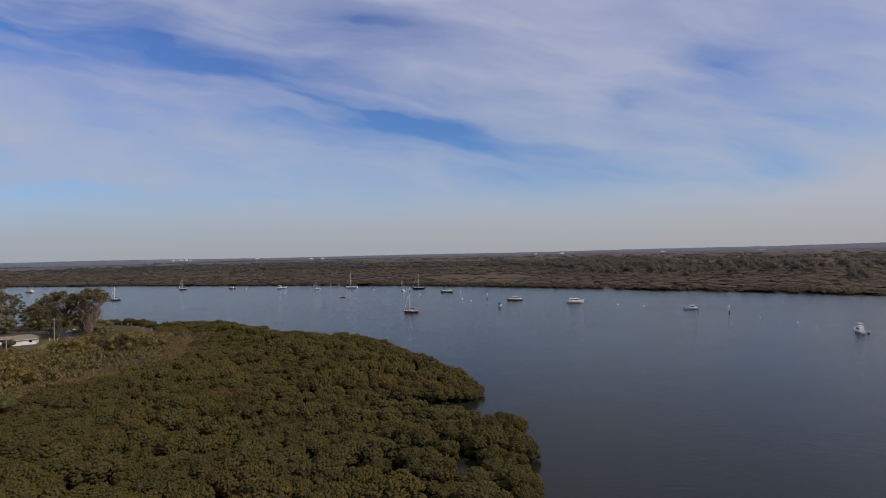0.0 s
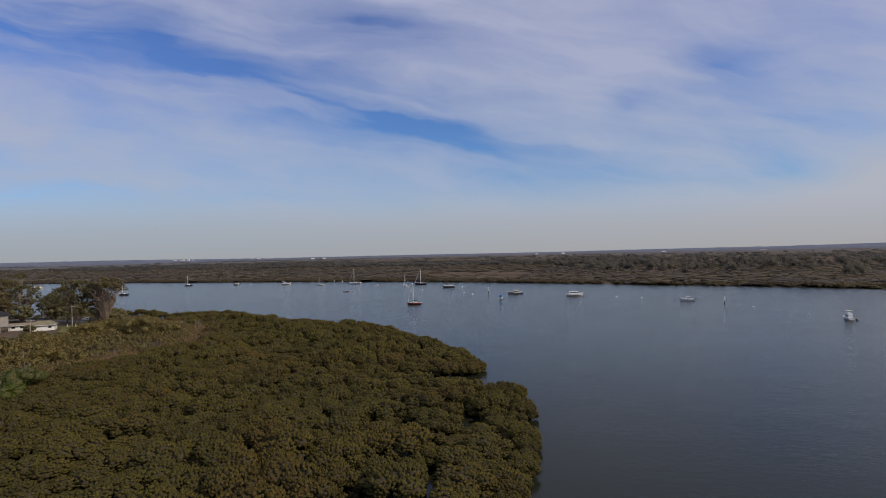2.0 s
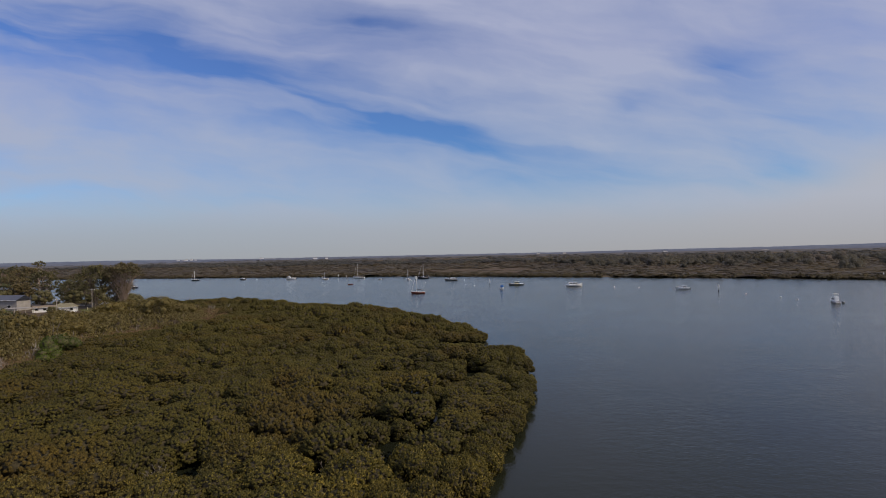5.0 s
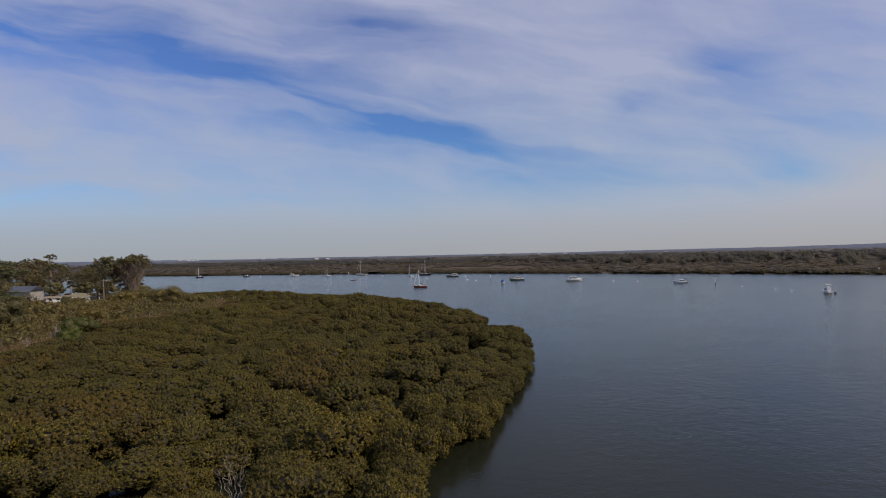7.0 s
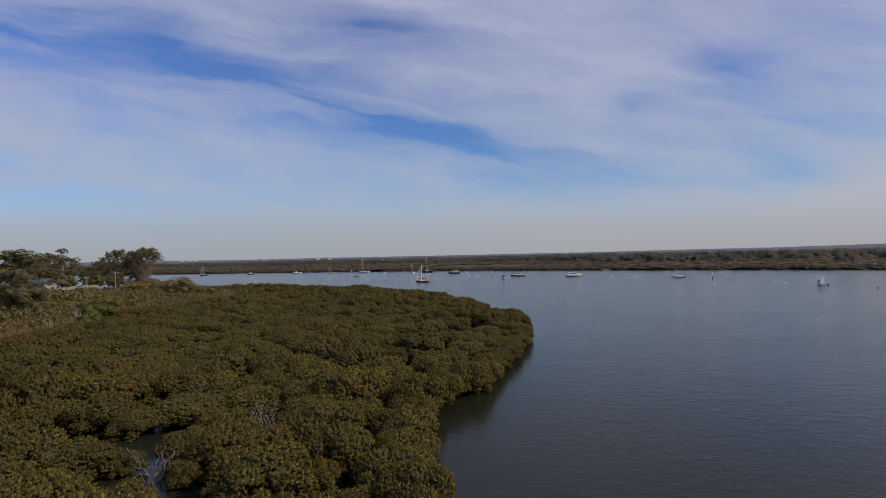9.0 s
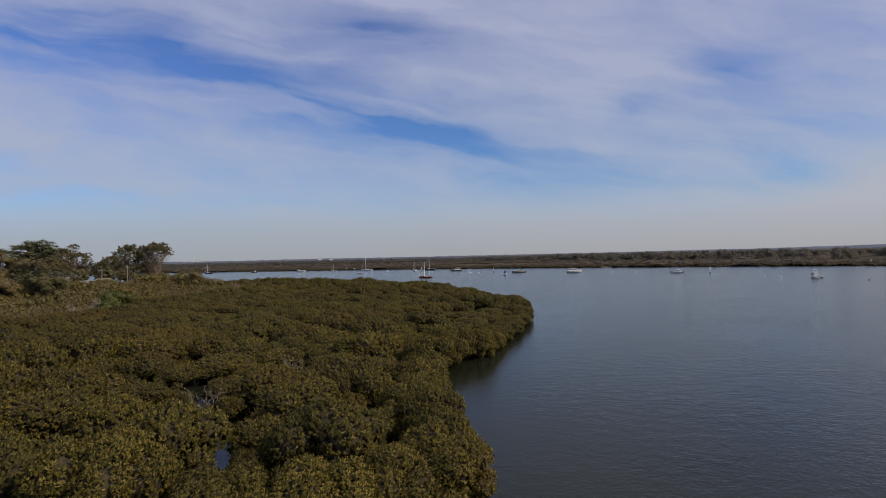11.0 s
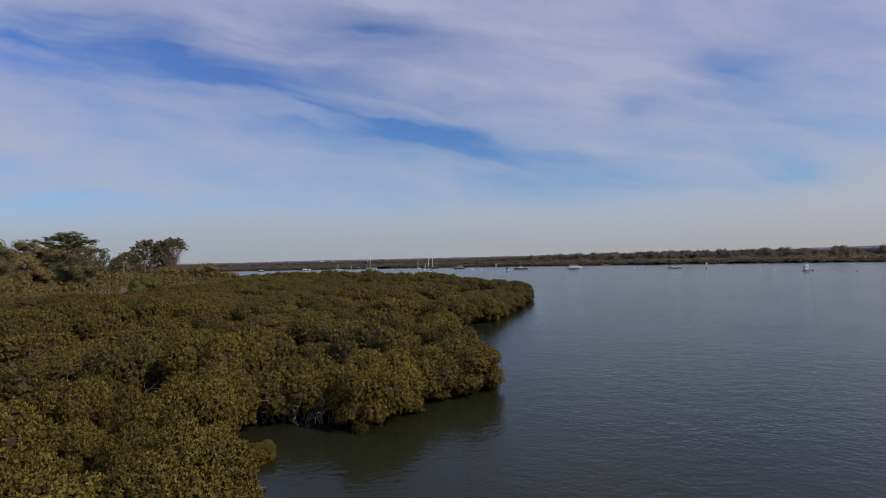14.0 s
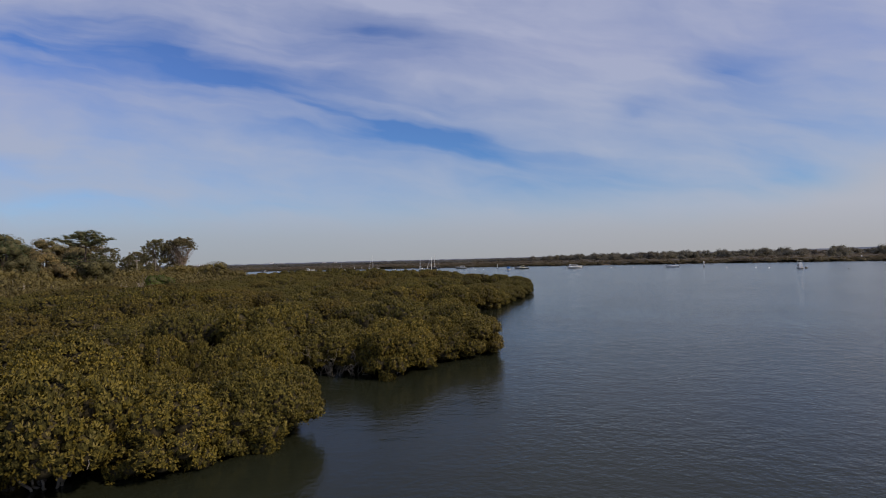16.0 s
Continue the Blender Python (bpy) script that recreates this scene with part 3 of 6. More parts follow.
# distant wooded ridges, closed in a ring round the place; the blue ones carry painted distance haze
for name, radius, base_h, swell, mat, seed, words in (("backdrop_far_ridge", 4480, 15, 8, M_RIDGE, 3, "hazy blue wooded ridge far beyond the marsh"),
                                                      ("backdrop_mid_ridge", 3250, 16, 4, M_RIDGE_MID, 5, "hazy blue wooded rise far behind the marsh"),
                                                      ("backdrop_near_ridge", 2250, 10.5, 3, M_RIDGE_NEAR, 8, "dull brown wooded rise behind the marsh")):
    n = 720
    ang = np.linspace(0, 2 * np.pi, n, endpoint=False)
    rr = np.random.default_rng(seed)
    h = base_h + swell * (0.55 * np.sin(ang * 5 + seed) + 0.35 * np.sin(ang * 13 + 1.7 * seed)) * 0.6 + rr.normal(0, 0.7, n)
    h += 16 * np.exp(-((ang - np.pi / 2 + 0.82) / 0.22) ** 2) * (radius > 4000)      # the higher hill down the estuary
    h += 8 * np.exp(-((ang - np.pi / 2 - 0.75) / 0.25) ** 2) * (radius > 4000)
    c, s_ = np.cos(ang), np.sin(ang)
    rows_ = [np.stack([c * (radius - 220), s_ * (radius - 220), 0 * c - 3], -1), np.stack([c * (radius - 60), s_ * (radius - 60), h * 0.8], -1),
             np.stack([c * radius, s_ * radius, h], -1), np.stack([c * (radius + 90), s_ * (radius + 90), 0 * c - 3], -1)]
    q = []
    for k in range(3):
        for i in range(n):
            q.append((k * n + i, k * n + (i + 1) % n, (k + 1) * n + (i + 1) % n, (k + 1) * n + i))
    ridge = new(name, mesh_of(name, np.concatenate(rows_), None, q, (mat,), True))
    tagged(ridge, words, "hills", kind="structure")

# ---- mangroves ----


def scatter(seed, box, spacing, test):
    """Places about `spacing` apart, shuffled off a grid, inside the box where test holds."""
    r = np.random.default_rng(seed)
    xs, ys = np.arange(box[0], box[2], spacing), np.arange(box[1], box[3], spacing * 0.87)
    X, Y = np.meshgrid(xs, ys)
    X = X + (np.arange(len(ys)) % 2)[:, None] * spacing / 2
    X, Y = X + r.uniform(-0.36, 0.36, X.shape) * spacing, Y + r.uniform(-0.36, 0.36, X.shape) * spacing
    P = np.stack([X.ravel(), Y.ravel()], -1)
    return P[test(P[:, 0], P[:, 1])], r


def thinned(rng, pos, cell):
    """Which of the places to keep so that about one is left to a cell."""
    key = np.floor(pos / cell + rng.random(3)).astype(np.int64)
    _, first = np.unique(key[:, 0] * 1000003 + key[:, 1] * 1009 + key[:, 2], return_index=True)
    return first


def on_lumps(rng, centres, rad, n, flat_, down, deep):
    """Places on the outside of a cluster of lumps and the directions in which they face."""
    w = rad ** 2
    pick = rng.choice(len(centres), n, p=w / w.sum())
    d = unit(rng.normal(0, 1, (n, 3)))
    keep = d[:, 2] > down
    pick, d = pick[keep], d[keep]
    pos = centres[pick] + d * rad[pick, None] * (1, 1, flat_)
    inside = np.zeros(len(pos), bool)
    for c, r_ in zip(centres, rad):
        inside |= (((pos - c) / (1, 1, flat_)) ** 2).sum(1) < (r_ * deep) ** 2
    return pos[~inside], unit(d[~inside] / (1, 1, flat_))


def rosettes(rng, heads, out, per, length, width, plain):
    """A bunch of leaves at each head, spread like an open hand about the shoot that points out and up."""
    n = len(heads) * per
    D = unit(out + rng.normal(0, 0.22, out.shape) + (0, 0, 0.55))
    D, base = np.repeat(D, per, 0), np.repeat(heads, per, 0)
    side = unit(np.cross(D, rng.normal(0, 1, (n, 3))))
    lean = rng.uniform(0.25, 1.35, (n, 1))
    axis = D * np.cos(lean) + side * np.sin(lean)
    face = unit(D - axis * (D * axis).sum(1, keepdims=True) + rng.normal(0, 0.25, (n, 3)))
    across = unit(np.cross(face, axis))
    L = length * rng.uniform(0.7, 1.25, (n, 1))
    W = width * rng.uniform(0.75, 1.25, (n, 1))
    p0 = base + axis * L * 0.12 + rng.normal(0, length * 0.16, (n, 3))
    lie = unit((0.18 if plain else 0.45) * face + unit(np.repeat(out, per, 0)))
    if plain:
        v = np.stack([p0 + axis * L * 0.35 + across * W, p0 + axis * L * 0.35 - across * W, p0 + axis * L], 1)
        v[:, :2] -= (axis * L * 0.25)[:, None]
        return v.reshape(-1, 3), np.arange(3 * n).reshape(-1, 3), np.repeat(lie, 3, 0)
    v = np.stack([p0, p0 + axis * L * 0.6 - across * W, p0 + axis * L, p0 + axis * L * 0.6 + across * W], 1)
    return v.reshape(-1, 3), np.arange(4 * n).reshape(-1, 4), np.repeat(lie, 4, 0)


def bunches(rng, at, out, rad, tall_, sides, soft):
    """Upright bunches of packed leaves, each a ragged pointed dome; soft: how far they share the lie of the crown."""
    n = len(at)
    T = np.array([(0.0, 0.0, tall_)] + [(math.cos(k * 6.283 / sides), math.sin(k * 6.283 / sides), -0.15) for k in range(sides)])
    f = np.array([(0, 1 + k, 1 + (k + 1) % sides) for k in range(sides)])
    D = unit(out + rng.normal(0, 0.22, out.shape) + (0, 0, 0.75))
    X = unit(np.cross(D, rng.normal(0, 1, D.shape)))
    Y = np.cross(D, X)
    turned = T[None, :, 0:1] * X[:, None] + T[None, :, 1:2] * Y[:, None] + T[None, :, 2:3] * D[:, None]
    v = at[:, None] + turned * rad[:, None, None] * rng.uniform(0.75, 1.25, (n, len(T), 1))
    lie = unit(unit(turned) + soft * out[:, None])
    return v.reshape(-1, 3), ((np.arange(n) * len(T))[:, None, None] + f[None]).reshape(-1, 3), lie.reshape(-1, 3)


def mangrove_shape(seed, knob, cell=0.0, per=0, length=0.0, width=0.0, plain=True):
    """A broad mangrove 3.9 m high: a dome about 3 m in radius of soft billows covered with leafy knobs, hanging low on one side, open to its limbs on the other.
    knob: spacing of the packed bunches; cell: of the leaf rosettes on them; per: leaves to a rosette."""
    r = np.random.default_rng(seed)
    lumps, radii = [(r.uniform(-0.4, 0.4), r.uniform(-0.4, 0.4), r.uniform(2.20, 2.55))], [r.uniform(1.25, 1.50)]
    low_side, fall = 1.571, (0.0, -0.4, -0.75, -1.0)[seed % 4]
    for ring, n, d0, d1, z0, z1, r0, r1 in ((1, 5, 1.45, 1.85, 1.85, 2.45, 1.00, 1.30), (2, 8, 2.05, 2.40, 1.15, 1.80, 0.70, 0.95), (3, 9, 2.05, 2.45, 0.42, 0.95, 0.45, 0.70)):
        for i in range(n):
            a = i * 6.283 / n + ring + r.uniform(-0.35, 0.35)
            if ring == 3 and math.cos(a - low_side) < fall:
                continue
            d = r.uniform(d0, d1)
            lumps.append((d * math.cos(a), d * math.sin(a), r.uniform(z0, z1)))
            radii.append(r.uniform(r0, r1))
    lumps, radii = np.array(lumps), np.array(radii)
    s = Soup()
    bv, bf = BALL[1 if plain else 2]
    # dark balls in the lumps: inner shade of the crown, put in as colour
    for c, k in zip(lumps, radii):
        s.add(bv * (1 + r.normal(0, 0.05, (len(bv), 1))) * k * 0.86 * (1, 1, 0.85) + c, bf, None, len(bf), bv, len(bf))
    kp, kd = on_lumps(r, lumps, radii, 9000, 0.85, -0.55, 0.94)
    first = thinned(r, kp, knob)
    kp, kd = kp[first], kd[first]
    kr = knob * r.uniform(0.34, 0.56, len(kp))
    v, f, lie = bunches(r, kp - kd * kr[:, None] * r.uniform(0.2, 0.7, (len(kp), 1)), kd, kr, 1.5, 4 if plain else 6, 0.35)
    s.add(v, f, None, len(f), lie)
    s.twig_shade_faces = len(lumps) * len(bf)
    s.core_faces = s.twig_shade_faces + len(f)
    if per:
        hp, hd = on_lumps(r, kp - kd * kr[:, None] * 0.2, kr, int(40000 * (0.2 / cell) ** 2), 1.15, -0.5, 0.86)
        near = np.argmin(((hp[:, None] - lumps[None]) ** 2).sum(2) - radii ** 2, 1)
        hull = unit((hp - lumps[near]) / (1, 1, 0.85))
        keep = (hd * hull).sum(1) > 0.05
        hp, hd = hp[keep], unit(hd[keep] + 0.6 * hull[keep])
        first = thinned(r, hp, cell)
        v, f, lie = rosettes(r, hp[first], hd[first], per, length, width, plain)
        s.add(v, f if plain else None, None if plain else f, 0, lie)
    return s


def mangrove_limbs(seed, sides=5, twigs=3, count=9):
    r = np.random.default_rng(seed)
    s = Soup()
    for i in range(count):
        a = i * 6.283 / count + r.uniform(-0.3, 0.3)
        d = r.uniform(1.3, 2.6)
        elbow = np.array([0.45 * d * math.cos(a), 0.45 * d * math.sin(a), r.uniform(0.5, 1.0)])
        tip = np.array([d * math.cos(a + 0.2), d * math.sin(a + 0.2), r.uniform(1.5, 2.5)])
        p1, r1 = limb(r, (0.1 * math.cos(a), 0.1 * math.sin(a), -0.35), elbow, 0.060, 0.045, 0.07)
        p2, r2 = limb(r, elbow, tip, 0.045, 0.018, 0.12)
        v, q = tube(np.concatenate([p1, p2[1:]]), np.concatenate([r1, r2[1:]]), sides)
        s.add(v, None, q)
        for k in range(twigs):
            b = p2[2 + k]
            p3, r3 = limb(r, b, b + r.normal(0, 0.55, 3) + (0.35 * math.cos(a), 0.35 * math.sin(a), 0.25), 0.028, 0.010, 0.06, 5)
            v, q = tube(p3, r3, 4)
            s.add(v, None, q)
    return s


def mangrove_kind(seed, knob, cell, per, length, width, plain):
    tree = empty("mangrove_tree", "low domed grey mangrove with olive-green leaves standing in shallow water", "mangrove", "mangroves along the shore", (0, 0, -60))
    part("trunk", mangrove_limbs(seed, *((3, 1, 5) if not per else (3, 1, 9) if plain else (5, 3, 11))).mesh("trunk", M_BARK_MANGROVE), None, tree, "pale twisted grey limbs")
    part("crown", mangrove_shape(seed + 50, knob, cell, per, length, width, plain).mesh("crown", M_MANGROVE, False, M_MANGROVE_IN, M_MANGROVE_TWIG_SHADE), None, tree, "dense olive-green leaves")
    return tree


BARE = [(-25.3, -16.4, 2.6), (-18.2, 15.8, 2.8), (-38.9, 12.5, 2.6), (-29.4, -10.8, 2.5), (-36.6, -6.6, 2.3), (-23.7, 7.9, 2.5), (-27.2, -5.6, 2.3), (-21.8, -14.9, 2.2), (-9.0, 37.0, 2.4), (-31.0, 33.0, 2.5),
        (-24.2, -2.3, 2.4), (-20.2, 20.7, 2.4), (-13.2, 34.9, 2.3)]
# open water between the trees, and dark gaps where the crowns do not meet: place and radius
POOLS = [(-6.8, 110.0, 3.0), (1.9, 78.5, 2.4), (-27.8, 15.2, 2.4), (-33.5, 14.2, 1.4), (0.9, 108.6, 3.4), (4.9, 107.5, 3.0), (-13.8, 76.4, 1.2), (-8.5, 73.4, 1.6), (-13.4, 111.3, 1.2)]
DARK = [(-9.1, 61.4, 0.9), (-5.8, 45.7, 0.7), (-2.0, 58.6, 1.0), (-7.2, 40.5, 0.9), (-11.1, 48.4, 1.0), (-51.8, 34.2, 0.9), (-33.2, 25.9, 1.0), (-29.5, 36.5, 1.2), (-13.2, 9.9, 0.9), (-39.9, 15.6, 0.8),
        (-24.2, 7.1, 0.8), (-25.8, 5.3, 0.8), (-29.3, -1.5, 1.0), (-19.6, 3.4, 0.7), (-10.1, 2.3, 0.6), (-17.9, -6.7, 0.6), (-20.4, -14.4, 0.5), (-36.9, -5.6, 0.7), (-15.8, -3.3, 0.4), (-37.8, 13.7, 0.7)]


def hole_room(x, y, w):
    """How far a crown of size w at a place keeps clear of the pools, bare trees and dark gaps."""
    room = np.full(np.shape(x), 1e9)
    for px, py, pr in POOLS:
        room = np.minimum(room, np.hypot(x - px, y - py) - pr - 2.5 * w)
    for px, py, _ in BARE:
        room = np.minimum(room, np.hypot(x - px, y - py) - 0.9 - 2.6 * w)
    for px, py, pr in DARK:
        room = np.minimum(room, np.hypot(x - px, y - py) - pr - 2.6 * w)
    return room


def in_sight(x, y):
    """What the flight ever overlooks: nothing left of its last and widest view."""
    return x > -0.95 * (y + 50) - 12


def mangrove_ground(x, y):
    return in_sight(x, y) & inside_poly(x, y, SHORE) & ~inside_poly(x, y, DRY) & (edge_distance(x, y, SHORE) > 2.0) & (edge_distance(x, y, DRY) > 2.5)


# a row of trees all along the water edge, then the ground behind it
edge = np.asarray(SHORE[2:51], float)
cut = np.concatenate([[0], np.cumsum(np.hypot(*np.diff(edge, axis=0).T))])
r = np.random.default_rng(21)
s_ = np.arange(0, cut[-1], 3.9) + r.uniform(-0.9, 0.9, int(math.ceil(cut[-1] / 3.9)))
s_ = np.clip(s_, 0.1, cut[-1] - 0.1)
ex, ey = np.interp(s_, cut, edge[:, 0]), np.interp(s_, cut, edge[:, 1])
dx, dy = np.interp(s_ + 0.8, cut, edge[:, 0]) - np.interp(s_ - 0.8, cut, edge[:, 0]), np.interp(s_ + 0.8, cut, edge[:, 1]) - np.interp(s_ - 0.8, cut, edge[:, 1])
ln = np.hypot(dx, dy)
wide_row = r.uniform(0.72, 1.08, len(s_))
inn = wide_row * r.uniform(2.75, 3.15, len(s_))
row = np.stack([ex - dy / ln * inn, ey + dx / ln * inn], -1)
ok = in_sight(row[:, 0], row[:, 1]) & inside_poly(row[:, 0], row[:, 1], SHORE) & ~inside_poly(row[:, 0], row[:, 1], DRY) & (edge_distance(row[:, 0], row[:, 1], SHORE) > 1.7) & (hole_room(row[:, 0], row[:, 1], wide_row) > 0)
row, wide_row = row[ok], wide_row[ok]
grid, r = scatter(11, (-150, -70, 22, 262), 1.3, mangrove_ground)
grid = grid[r.permutation(len(grid))]
row = np.concatenate([row, [(-12.4, -19.6)]])        # a small one alone in the inlet
size_row = np.append(wide_row, 0.27)
taken, girth = np.concatenate([row, np.zeros((2600, 2))]), np.concatenate([size_row, np.zeros(2600)])
n_taken = len(row)
for want, share in ((1.40, 0.25), (1.16, 0.5), (0.90, 1.0), (0.66, 0.30), (0.50, 0.15)):     # large domes first, smaller ones between them
    for q in grid[:int(len(grid) * share)]:
        w = want * r.uniform(0.9, 1.1)
        if q[1] < 10 and w > 1.25 or q[1] > 25 and want < 0.6:
            continue
        gap_ = np.hypot(*(taken[:n_taken] - q).T) / (girth[:n_taken] + w)
        if n_taken < len(taken) and gap_.min() > (2.48 if want > 0.6 else 2.25) + (-0.36 if q[1] > 22 else 0.25 if q[1] < 6 else 0.0) and hole_room(q[0], q[1], w) > 0 and edge_distance(q[0], q[1], SHORE) > 2.6 * w:
            taken[n_taken], girth[n_taken] = q, w
            n_taken += 1
spots, size = taken[:n_taken], girth[:n_taken]
tall = (0.36 + 0.62 * size) * np.clip(1.0 + 0.26 * np.sin(spots[:, 0] * 0.11 + 1) * np.sin(spots[:, 1] * 0.083), 0.8, 1.2) * np.where(spots[:, 1] > 120, r.uniform(0.80, 1.34, len(spots)), 1.0) * np.where(spots[:, 1] > 22, r.uniform(0.94, 1.12, len(spots)), r.uniform(0.84, 1.20, len(spots)))
far_edge = edge_distance(spots[:, 0], spots[:, 1], DRY)
tall *= np.clip(0.55 + far_edge / 45, 0.55, 1.0) * np.clip(1.0 - (spots[:, 1] - 20) * 0.003, 0.82, 1.0)     # lower towards the far end
tall *= np.where(np.hypot((spots[:, 0] - 1) / 12, (spots[:, 1] - 98) / 8) < 1, 0.78, 1.0) * np.where(np.hypot((spots[:, 0] - 1.5) / 4, (spots[:, 1] - 70) / 6) < 1, 0.70, 1.0)     # low ones before the inlet and the pool
tall[len(row) - 1] = 0.26
turn = r.uniform(0, 360, len(spots))
nearness = np.hypot(spots[:, 0] + 3, spots[:, 1] + 46)
order = np.argsort(nearness)
close, second, third, rest = order[:28], order[28:120], order[120:295], order[295:]
# the crowns at the head of the inlet lean out over its water
bay = (np.abs(spots[:, 0] + 10.8) < 5.4) & (np.abs(spots[:, 1] + 10.4) < 4.0)
spots[bay, 1] -= 1.9
size[bay] *= 1.06
# a narrow arm of water behind the front lobe stays free of crowns
ARM = [(14, 98.5), (6.5, 101), (3.0, 104), (1.6, 106), (2.8, 109), (6.5, 111), (13, 112)]
rest = rest[~(inside_poly(spots[rest, 0], spots[rest, 1], ARM) | (edge_distance(spots[rest, 0], spots[rest, 1], ARM) < 2.1 * size[rest]))]

kinds_close = [mangrove_kind(100 + k, 0.40, 0.230, 6, 0.135, 0.034, False) for k in range(4)]
kinds_mid = [mangrove_kind(200 + k, 0.36, 0.400, 4, 0.170, 0.042, True) for k in range(4)]
kinds_back = [mangrove_kind(220 + k, 0.44, 0, 0, 0, 0, True) for k in range(4)]
for group_, kinds in ((close, kinds_close), (second, kinds_mid), (third, kinds_back)):
    for n, i in enumerate(group_):
        m = pose(spots[i, 0], spots[i, 1], -0.12, 0, 0, turn[i]) @ Matrix.Diagonal((size[i], size[i], tall[i], 1))
        if n < len(kinds):
            kinds[n].matrix_basis = m
        else:
            open_front = group_ is close and math.hypot(spots[i, 0] + 12.6, spots[i, 1] + 12.1) < 3.4      # limbs bare towards the inlet
            c = copy_thing(kinds[2 if open_front else n % len(kinds)], Matrix())
            if open_front:
                m = pose(spots[i, 0], spots[i, 1], -0.12, 0, 0, 8) @ Matrix.Diagonal((size[i], size[i], tall[i], 1))
            c.matrix_basis = m

# the rest of the thicket, too many to count
shapes_a = [mangrove_shape(300 + k, 0.54).shape() for k in range(5)]
shapes_b = [mangrove_shape(320 + k, 0.66).shape() for k in range(5)]
soup = Soup()
for n, i in enumerate(rest):
    v, t3, q4, inner, lie, twig_shaded = (shapes_a if spots[i, 1] < 125 else shapes_b)[n % 5]
    a = radians(turn[i])
    R = np.array([[math.cos(a), -math.sin(a), 0], [math.sin(a), math.cos(a), 0], [0, 0, 1]])
    soup.add(v @ R.T * (size[i], size[i], tall[i]) + (spots[i, 0], spots[i, 1], -0.12), t3, q4, inner, lie @ R.T, twig_shaded)
thicket = new("mangrove_thicket", soup.mesh("mangrove_thicket", M_MANGROVE, False, M_MANGROVE_IN, M_MANGROVE_TWIG_SHADE))
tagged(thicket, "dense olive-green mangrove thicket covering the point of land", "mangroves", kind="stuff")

# bare grey mangroves in the gaps, and low spreading ones under the crowns at the inlet
for k, (x, y, h, wide_) in enumerate([(*b, 0.62) for b in BARE] + [(-14.6, -14.0, 2.2, 1.0), (-13.4, -13.7, 2.3, 0.9), (-12.2, -14.0, 2.1, 1.0), (-10.6, -14.0, 1.6, 1.1)]):
    r = np.random.default_rng(500 + k)
    s = Soup()
    for j in range(8):
        a = j * 0.8 + r.uniform(-0.3, 0.3)
        d = h * r.uniform(0.4, 1.0) * wide_
        elbow = np.array([0.55 * d * math.cos(a), 0.55 * d * math.sin(a), h * r.uniform(0.20, 0.45)])
        tip = np.array([d * math.cos(a + 0.25), d * math.sin(a + 0.25), h * r.uniform(0.70, 1.05)])
        p1, r1 = limb(r, (0.12 * math.cos(a), 0.12 * math.sin(a), -0.3), elbow, 0.050, 0.036, 0.09)
        p2, r2 = limb(r, elbow, tip, 0.036, 0.012, 0.13)
        v, q = tube(np.concatenate([p1, p2[1:]]), np.concatenate([r1, r2[1:]]))
        s.add(v, None, q)
        for i in range(5):
            b = p2[1 + i]
            p3, r3 = limb(r, b, b + r.normal(0, 0.34, 3) + (0.25 * math.cos(a), 0.25 * math.sin(a), 0.22), 0.016, 0.005, 0.05, 5)
            v, q = tube(p3, r3, 4)
            s.add(v, None, q)
    ob = new("bare_mangrove", s.mesh("bare_mangrove", M_BARK_MANGROVE, True))
    ob.matrix_basis = pose(x, y, -0.1, 0, 0, 40 * k)
    tagged(ob, "leafless grey mangrove with forked twisted limbs between green crowns", "dead tree", "bare mangroves in the thicket")

# ---- scrub on the dry ground ----


def scrub_ground(x, y):
    ok = inside_poly(x, y, DRY) & (x > -215) & in_sight(x, y) & (y < 262)
    ok &= ~((x > -172) & (x < -128) & (y > 160) & (y < 232) & (np.hypot(x + 151, y - 195) < 34) & (y > 168))
    ok &= ~((x > -215) & (x < -147) & (y > 160) & (y < 225))
    return ok


def shrub_shape(seed, leaves, length, width, h=3.4, rad=2.0):
    r = np.random.default_rng(seed)
    lumps, radii = [], []
    for i in range(15):
        a, d = r.uniform(0, 6.283), rad * 1.25 * math.sqrt(r.random())
        lumps.append((d * math.cos(a), d * math.sin(a), h * r.uniform(0.22, 0.80)))
        radii.append(rad * r.uniform(0.24, 0.42))
    return lump_crown(r, lumps, radii, leaves, length, width, 1, squash=1.1, lift=0.45, core=0.6, plain=True, soft=1.0, shell=(0.6, 1.2), loose=0.8, deep_=0.55)


